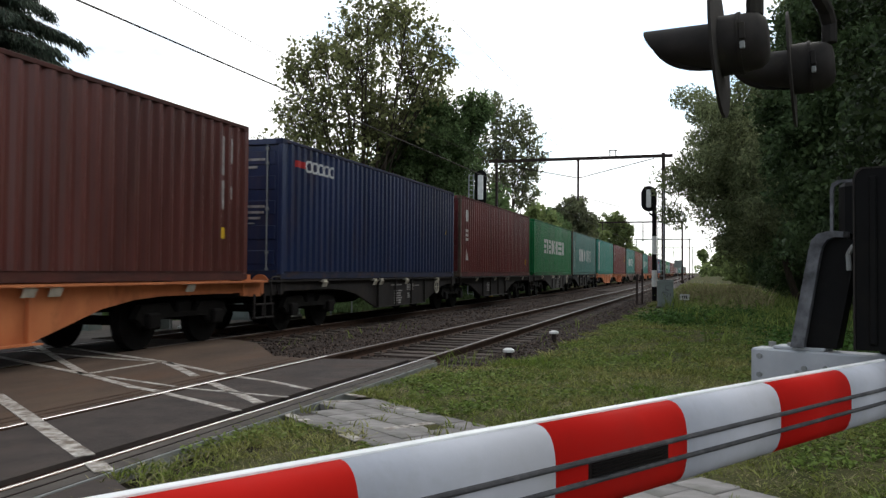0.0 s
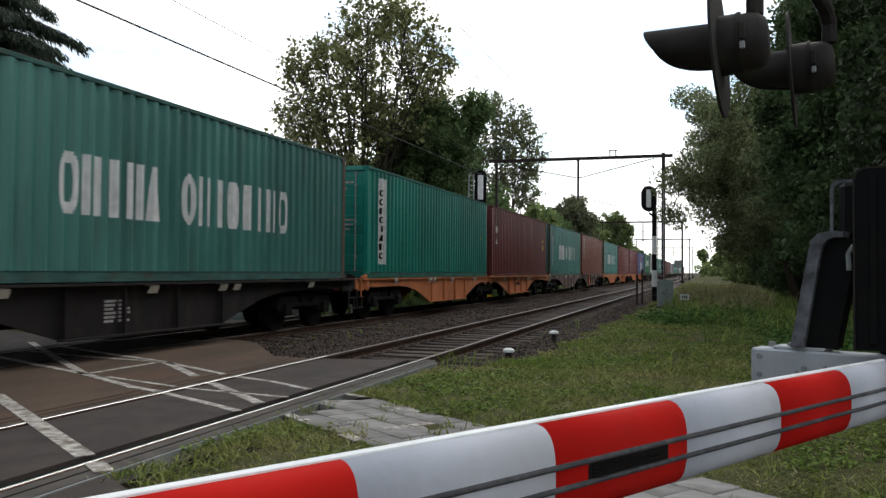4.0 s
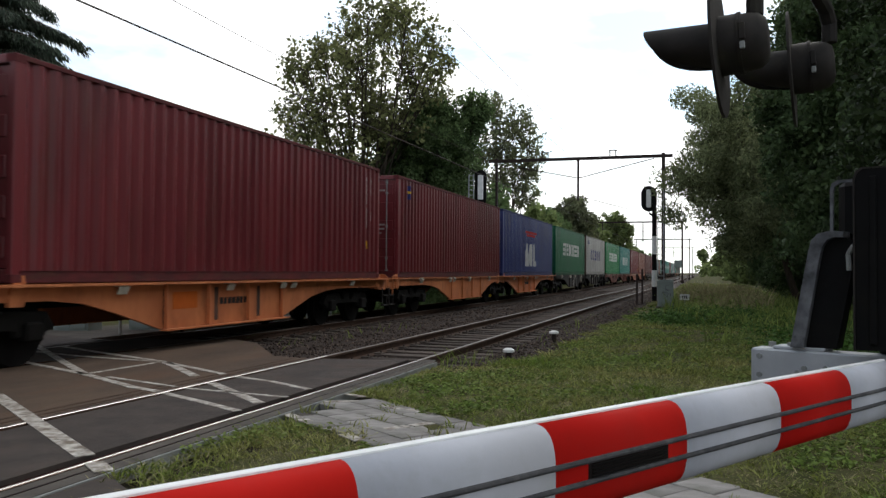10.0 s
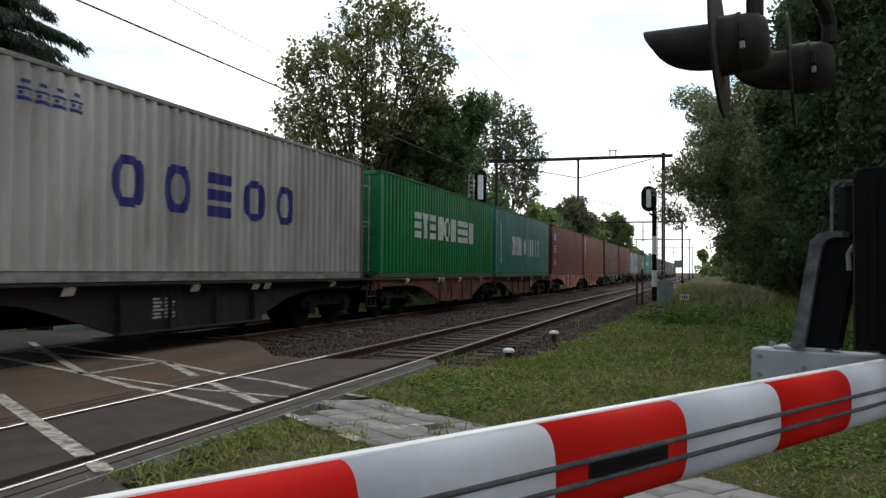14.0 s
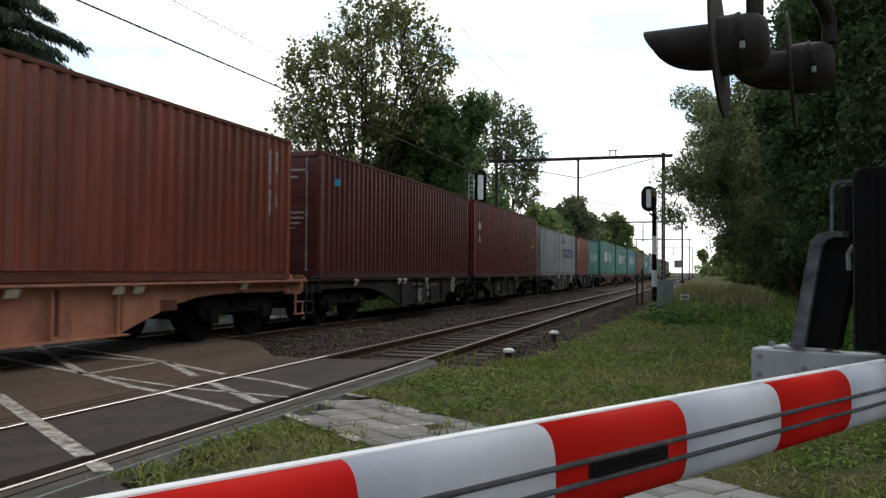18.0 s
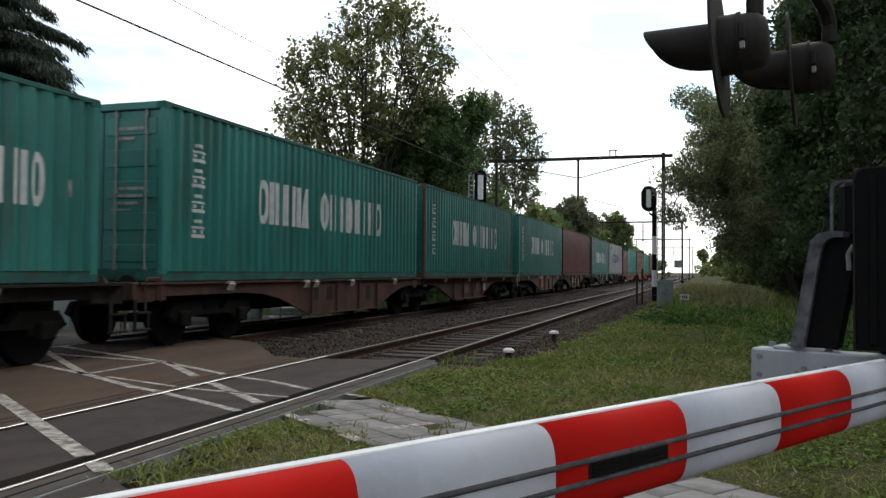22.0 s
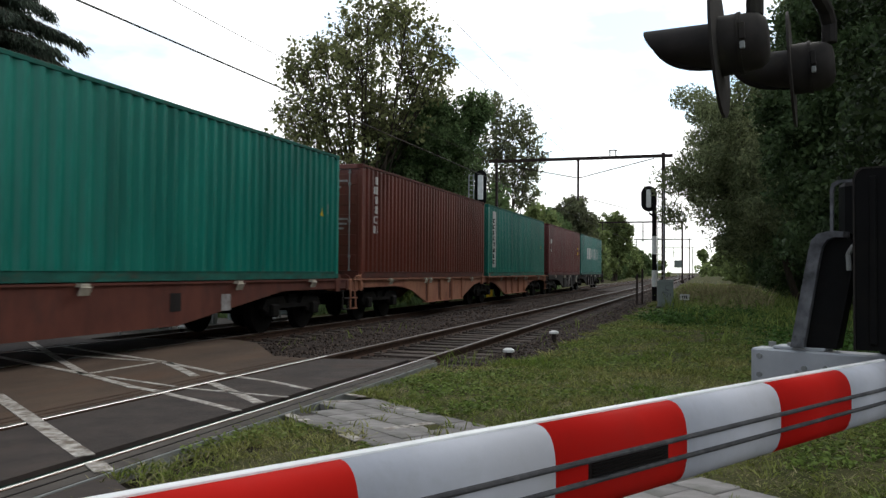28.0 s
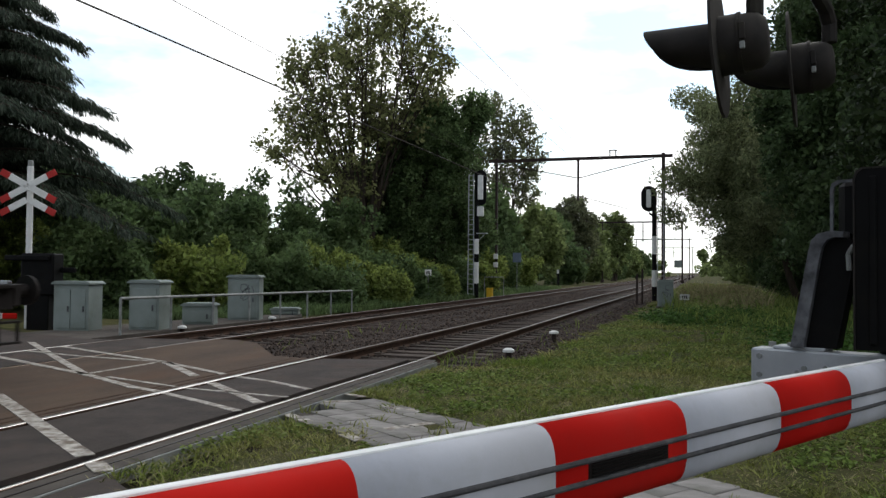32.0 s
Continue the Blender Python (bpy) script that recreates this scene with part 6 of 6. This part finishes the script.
def joint_weeds(rng, n):
    s = rng.uniform(-7, -2.5, n)
    d = 3.34 + .3 * rng.integers(0, 5, n) + rng.normal(0, .02, n)
    c = rng.random(n) < (.5 + .5 * np.sin(s * 7 + d * 5)) ** 4
    return (s * PATH_D.x + d * PATH_N.x)[c], (s * PATH_D.y + d * PATH_N.y)[c]


def left_weeds(rng, n):
    y = 19.5 + 55 * rng.random(n) ** 1.4
    x = rng.uniform(-17, -12.2, n)
    return x, y


def verge_weeds(rng, n):
    c = rng.uniform(0, 1, (n, 2))
    y = 17 + 40 * c[:, 0]
    x = -1.6 + 5.5 * c[:, 1]
    k = np.sin(x * 1.7 + y * .8) + np.sin(y * .55) + x * .35 > .9
    return x[k], y[k]


blades("turf", 170000, near_turf, .015, .052, .012, "short trampled grass with dry stalks", 11, M["blade"], .9, 12, .04)
blades("verge_grass", 120000, mid_turf, .025, .085, .022, "rough grass on the verge beside the track", 12, M["blade"], .5, 14, .08)
blades("joint_weeds", 1600, joint_weeds, .03, .12, .01, "weeds growing in the paving joints", 13, M["blade"], .6)
blades("trackside_weeds", 40000, left_weeds, .12, .4, .035, "low weeds beside the far track", 14, M["leaf_mid"], .5)
blades("dry_clippings", 36000, near_turf, .015, .05, .007, "dry grass clippings lying on the turf", 18, M["straw"], 2.2)
blades("tall_weeds", 16000, verge_weeds, .25, .7, .035, "clumps of tall weeds in the verge", 15, M["leaf_bramble"], .4)


def leaf_weeds(name, n, sampler, hmin, hmax, size, label, seed, material, per=9):
    """Rosettes of small broad leaves, flat and tilted, on the soil."""
    rng = np.random.default_rng(seed)
    x, y = sampler(rng, n)
    h = rng.uniform(hmin, hmax, len(x))
    c = np.stack([x, y, ground_z(x, y) + h * .45], 1)
    V, F = leaf_cloud(rng, c, h, per, size, 1.5)
    V = V.reshape(-1, 4, 3)
    mid = V.mean(1, keepdims=True)
    V[..., 2] = mid[..., 2] + (V[..., 2] - mid[..., 2]) * .55
    V[..., 2] = np.maximum(V[..., 2], ground_z(V[..., 0], V[..., 1]) - .01)
    ob = new(name, np_mesh(name, V.reshape(-1, 3), F, material))
    return tagged(ob, label, "weeds", kind="stuff")


def turf_patches(rng, n):
    y = 3.2 + 26 * rng.random(n) ** 1.3
    x = rng.uniform(-3.6, 5.5, n)
    f = np.sin(x * 2.3 + 1.2 * np.sin(y * .9)) + np.sin(y * 1.7 + x * .8) + np.sin(x * 5.1 - y * 3.3) * .7
    k = off_paving(x, y) & (x < .75 * y) & (f > .1)
    return x[k], y[k]


def nettle_bed(rng, n):
    x = rng.normal(.1, .75, n)
    y = 26.8 + rng.normal(0, 1.3, n) + x * .5
    return x, y


def thicket_foot(rng, n):
    y = 9 + 34 * rng.random(n) ** 1.2
    x = rng.uniform(.2, 5.0, n) + np.clip(16 - y, 0, 9) * .12
    k = rng.random(n) < np.clip((x - .6) / 2.4, .03, 1)
    return x[k], y[k]


def golden_weeds(rng, n):
    y = rng.uniform(33, 58, n)
    x = rng.uniform(-1.3, 2.5, n)
    k = (np.sin(x * 2 + y * .6) + .5 * x > -.2) & ((x > 0) | (y > 40))
    return x[k], y[k]


leaf_weeds("clover_patches", 26000, turf_patches, .03, .075, .034, "patches of low clover and plantain in the turf", 31, M["leaf_clover"])
leaf_weeds("nettle_bed", 900, nettle_bed, .12, .34, .075, "dark green bed of nettles in the verge", 32, M["leaf_nettle"], 26)
leaf_weeds("thicket_foot", 4600, thicket_foot, .10, .32, .06, "leafy undergrowth at the foot of the thicket", 33, M["leaf_nettle"], 18)
blades("golden_weeds", 9000, golden_weeds, .3, .95, .04, "tall yellowing weeds below the willows", 34, M["straw"], .35)
leaf_weeds("tall_herbs", 1500, golden_weeds, .2, .55, .09, "tall yellow-green herbs below the willows", 35, M["leaf_clover"], 22)


def track_weeds(rng, n):
    k = rng.integers(0, 3, n)
    y = 11.6 + rng.normal(0, .35, n) + k * rng.uniform(0, 9, n)
    x = np.where(k == 0, -3.4 + rng.normal(0, .25, n), np.where(k == 1, -7.05 + rng.normal(0, .3, n), -3.2 + rng.normal(0, .2, n)))
    return x, y


blades("track_weeds", 150, track_weeds, .08, .28, .014, "sparse weeds growing in the ballast", 16, M["leaf_bramble"], .6)


# ---- trees and bushes ----
lobed_tree(-18.96, 44.39, [(-5.4, 8.7, .99), (-4.0, 7.9, 1.19), (-4.5, 11.1, .99), (-4.5, 13.4, .79), (-3.2, 13.4, 1.38), (-2.2, 11.1, 1.91), (-.9, 15.3, 1.32), (.2, 13.4, 2.31), (1.5, 16.2, 1.25),
                           (2.7, 15.6, 1.58), (3.0, 13.4, 1.91), (4.6, 13.9, 1.05), (.3, 10.3, 2.18), (-1.7, 8.3, 1.81), (1.9, 9.8, 2.04), (-.4, 6.5, 1.98), (-2.3, 14.2, 1.3), (.5, 15.6, 1.4), (3.9, 11.9, 1.3), (-3.4, 9.9, 1.4), (4.3, 15.0, .9)],
           M["leaf_lime"], "tall airy broadleaf tree with olive green leaves", 4, .24, twigs=21, per=8, size=.18, tuft=.46)
lobed_tree(-15.5, 47.58, [(-.9, 11.0, 1.24), (.3, 11.0, 1.37), (1.5, 9.8, 1.44), (.1, 9.0, 2.06), (-1.6, 8.4, 1.72), (1.3, 7.8, 1.79), (-1.1, 6.2, 2.06), (1.0, 5.5, 1.99), (-.4, 3.3, 2.13), (2.4, 3.7, 1.51), (-2.4, 3.6, 1.72), (2.3, 11.0, 1.1)],
           M["leaf_mid"], "dense round dark green tree", 5, .22, .5, 44, 34, .13, .42)
tree(-19.3, 48.5, 8.6, 3.3, M["leaf_dark"], "dense dark green tree below the tall one", 8, 14, 260, .17, 1.0, 120, crown_low=.0)
lobed_tree(-18.02, 77.21, [(-1.6, 16.9, 1.52), (.6, 16.0, 1.95), (2.2, 13.8, 1.63), (3.0, 11.4, 1.3), (-.6, 14.1, 2.5), (1.2, 11.1, 2.17), (-2.5, 13.0, 1.63), (-1.3, 9.7, 2.17), (1.8, 8.9, 1.52)],
           M["leaf_open"], "open-crowned tree with sparse grey-green leaves", 6, .2, .5, 14, 9, .22, .5)
for k, (x, y, h, s) in enumerate(((-26, 34, 5.9, 3.4), (-23.5, 36, 5.7, 3.2), (-20.5, 31, 4.5, 2.6), (-29, 33, 6.0, 3.6), (-18.8, 38, 4.4, 2.8), (-22.5, 28, 4.8, 2.6), (-27, 29, 5.6, 3.2), (-33, 36, 7, 4),
                                  (-19.2, 26, 3.9, 2.0), (-31, 28, 5.4, 3))):
    tree(x, y, h * .93, s, M["leaf_mid" if k % 3 else "leaf_dark"], "bushy green hedge tree behind the fence", 220 + k, 10, 170, .17, .75, 70, crown_low=.0)
for k, (x, y, h, s) in enumerate(((-17.5, 20.5, 2.4, 1.5), (-16.6, 24.5, 1.9, 1.6), (-15.8, 28.5, 1.6, 1.6), (-15.4, 32.5, 1.7, 1.7), (-15.2, 37, 1.8, 1.7), (-15.0, 41.5, 1.5, 1.6), (-17.5, 33.5, 2.6, 2.0),
                                  (-17, 42, 2.6, 2.2), (-15.5, 52, 2.2, 1.8), (-15.4, 58, 3.0, 2.0), (-15.6, 63, 3.6, 2.2), (-15.4, 70, 2.6, 2.0), (-13.9, 30, 1.0, 1.2), (-13.8, 34, 1.2, 1.3), (-13.7, 38.5, 1.1, 1.3), (-14.0, 43, 1.2, 1.3), (-14.2, 48, 1.3, 1.3), (-14.2, 53, 1.4, 1.3), (-20, 23, 2.8, 1.8), (-24, 23, 3.2, 2.2), (-28, 24, 3.5, 2.4))):
    tree(x, y, h, s, M["leaf_bramble" if k % 2 else "leaf_mid"], "low tangled bramble bush by the line", 100 + k, 8, 150, .12, .5, 50, crown_low=.0, name="bush")
for k, (x, y, h, s) in enumerate(((-17, 66, 7.6, 2.8), (-17.5, 88, 8.2, 3.2), (-17.6, 99, 8.6, 3.0), (-16.2, 118, 8.0, 3.0), (-15.6, 96, 4, 2.5), (-15.8, 126, 5, 2.6), (-16.4, 160, 6.0, 3), (-16.2, 185, 6.0, 3.5), (-16, 215, 6.5, 4))):
    tree(x, y, h, s, M["leaf_far"] if k % 2 else M["leaf_mid"], "green tree along the line", 40 + k, 12, 80, .34, 1.0, 60, crown_low=.0)
lobed_tree(-16.4, 108.0, [(-1.4, 8.8, 1.7), (.4, 9.6, 1.6), (2.0, 8.0, 1.7), (.2, 7.0, 2.4), (-2.2, 6.4, 2.0), (1.8, 5.0, 2.2), (-.6, 4.0, 2.4)],
           M["leaf_open"], "round-topped grey-green tree along the line", 46, .25, .6, 16, 20, .26, .5)
lobed_tree(-14.4, 142.0, [(-1.0, 10.0, 1.5), (.6, 10.3, 1.4), (1.9, 8.6, 1.4), (-2.0, 8.2, 1.5), (.1, 8.0, 2.2), (1.4, 6.0, 1.9), (-1.4, 5.4, 2.0), (.2, 3.4, 2.3)],
           M["leaf_far"], "small dome-shaped tree along the line", 47, .25, .6, 16, 20, .28, .5)
# right-hand side: willows leaning over the verge, dense undergrowth below
for k, (x, y, h, s, ln) in enumerate(((4.9, 33, 13.0, 2.7, -.4), (4.2, 40, 9.8, 4.2, -2.6), (4.8, 48, 11.2, 4.3, -2.4), (5.8, 60, 9.2, 4.2, -1.6), (5.9, 76, 8.6, 4.0, -1.0))):
    tree(x, y, h, s, M["leaf_willow"], "leaning willow with narrow grey-green leaves", 60 + k, 26, 300, .075, .8, 64, lean=(ln, 0), crown_low=.12 if k < 2 else .3, fork=.2 if k < 2 else .4, aspect=2.8)
for k, (x, y, h, s) in enumerate(((6.2, 95, 7.2, 3.8), (6.2, 115, 6.4, 3.8), (6.2, 140, 6.4, 4), (6.4, 170, 6, 4), (6.6, 205, 6, 4.5))):
    tree(x, y, h, s, M["leaf_far"], "green tree along the verge", 70 + k, 12, 90, .4, 1.1, 60, crown_low=.0)
for k, (x, y, h, s) in enumerate(((5.4, 20, 9.8, 2.6), (4.7, 26, 12.0, 2.7), (4.5, 30, 14.0, 2.7), (5.4, 36, 9.5, 2.6), (5.8, 44, 5.0, 2.6), (6.2, 54, 4.6, 2.8), (6.4, 68, 4.2, 3.0))):
    tree(x, y, h, s, M["leaf_dark"], "dense dark green thicket beside the verge", 80 + k, 14, 300, .11, .7, 120, crown_low=.0)
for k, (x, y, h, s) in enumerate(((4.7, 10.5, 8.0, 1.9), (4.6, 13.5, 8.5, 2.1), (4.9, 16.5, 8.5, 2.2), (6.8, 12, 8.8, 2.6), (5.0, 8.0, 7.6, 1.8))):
    tree(x, y, h, s, M["leaf_shaded"], "tall dark green shrub close to the barrier", 90 + k, 14, 260, .085, .6, 150, crown_low=.0, name="bush")


# added trees, mostly out of view, that block light from behind the thicket
for k, (x, y, h, s) in enumerate(((9.0, 10, 12.5, 3.4), (9.5, 17, 13, 3.6), (9.2, 24, 13, 3.6), (9.6, 32, 13, 3.8), (9.8, 41, 12, 4.0))):
    tree(x, y, h, s, M["leaf_dark"], "added dark green tree behind the verge, blocking back light", 130 + k, 16, 220, .2, 1.0, 110, crown_low=.0)


def cedar(x, y, h, reach, seed):
    rng = np.random.default_rng(seed)
    th = empty("conifer", pose(x, y, -.2))
    tagged(th, "large dark cedar with drooping branch tips", "tree")
    twig, base, axis = [], [], []
    for lev in range(15):
        z = 3.4 + (h - 3.8) * lev / 14
        n = 9
        for k in range(n):
            a = k * math.tau / n + lev * .7 + rng.normal() * .15
            ln = reach * (1 - .93 * (lev / 14) ** 1.25) * rng.uniform(.72, 1.08)
            d = Vector((math.cos(a), math.sin(a), 0))
            sd = Vector((-d.y, d.x, 0))
            prev = Vector((0, 0, z))
            for i in range(1, 13):
                f = i / 12
                q = Vector((0, 0, z)) + d * ln * f + Vector((0, 0, ln * (.24 * f - .33 * f ** 2.4)))
                twig.append((prev, q, .075 * (1.12 - f), .075 * (1.05 - f)))
                prev = q
                if f > .15:
                    # side sprays sweep outwards and hang at their ends
                    for w in (-1, -.5, .5, 1):
                        e = q + sd * w * ln * .2 * (1.15 - .8 * f) + d * ln * .10 * abs(w) + Vector((0, 0, -.10 - .22 * abs(w)))
                        twig.append((q, e, .016, .005))
                        for g in (.25, .5, .75, 1.0):
                            base.append(q.lerp(e, g))
                            axis.append((e - q).normalized() + Vector((0, 0, -.9)))
    V, F = sticks([(Vector((0, 0, 0)), Vector((0, 0, h)), .4, .06)] + twig, 6)
    part("trunk", np_mesh("trunk", V, F, M["bark"]), M["bark"], th)
    # hanging fringes of needles
    per = 14
    b = np.repeat(np.array([tuple(v) for v in base]), per, 0)
    ax = np.repeat(np.array([tuple(v) for v in axis]), per, 0) + rng.normal(size=b.shape) * .42
    ax /= np.linalg.norm(ax, axis=1, keepdims=True)
    b = b + rng.normal(size=b.shape) * np.array([.09, .09, .04])
    sdv = np.cross(ax, rng.normal(size=b.shape))
    sdv /= np.linalg.norm(sdv, axis=1, keepdims=True)
    ln = rng.uniform(.16, .36, (len(b), 1))
    wd = sdv * rng.uniform(.014, .026, (len(b), 1))
    V = np.stack([b, b + ax * ln * .5 + wd, b + ax * ln, b + ax * ln * .5 - wd], 1).reshape(-1, 3)
    F = np.arange(4 * len(b)).reshape(-1, 4)
    part("foliage", np_mesh("foliage", V, F, M["needle"]), M["needle"], th)


cedar(-23.0, 20.0, 14.5, 6.5, 7)


def far_wood():
    rng = np.random.default_rng(77)
    c = []
    for k in range(420):
        x = rng.uniform(-160, 90)
        y = 290 + rng.uniform(0, 60)
        if -13 < x < -1.5:
            continue
        c.append((x, y, rng.uniform(0, 9) + 2 * math.sin(x * .11)))
    c = np.array(c)
    V, F = leaf_cloud(rng, c, rng.uniform(1.5, 3.2, len(c)), 60, 1.1)
    ob = new("far_woods", np_mesh("far_woods", V, F, M["leaf_far"]))
    tagged(ob, "distant line of green woods on the horizon", "woods", kind="stuff")


far_wood()


def scribble(parent, pts, r):
    bm = BM()
    for a, b in zip(pts, pts[1:]):
        tube(bm, a, b, r, seg=5)
    return part("graffiti_stroke", bm, M["black_edge"], parent, "dark sprayed scribble")


def build_graffiti():
    rng = np.random.default_rng(31)
    for ob in [o for o in scene.objects if o.name.startswith("relay_cabinet")]:
        if "graffiti" not in ob["label"] and "signal" not in ob["label"]:
            continue
        door = [c for c in ob.children if c.name.startswith("door")][0]
        y = min(v.co.y for v in door.data.vertices) - .002
        zc, w = (.75, .2) if "graffiti" in ob["label"] else (.8, .16)
        for k in range(5):
            a0 = rng.uniform(0, 6)
            c = rng.normal(0, w * .45), zc + rng.normal(0, .14)
            pts = [(c[0] + w * .55 * math.cos(a0 + t * 1.1), y, c[1] + w * .8 * math.sin(a0 * 1.3 + t * .9)) for t in range(6)]
            scribble(door, pts, .009)


build_graffiti()

motions()
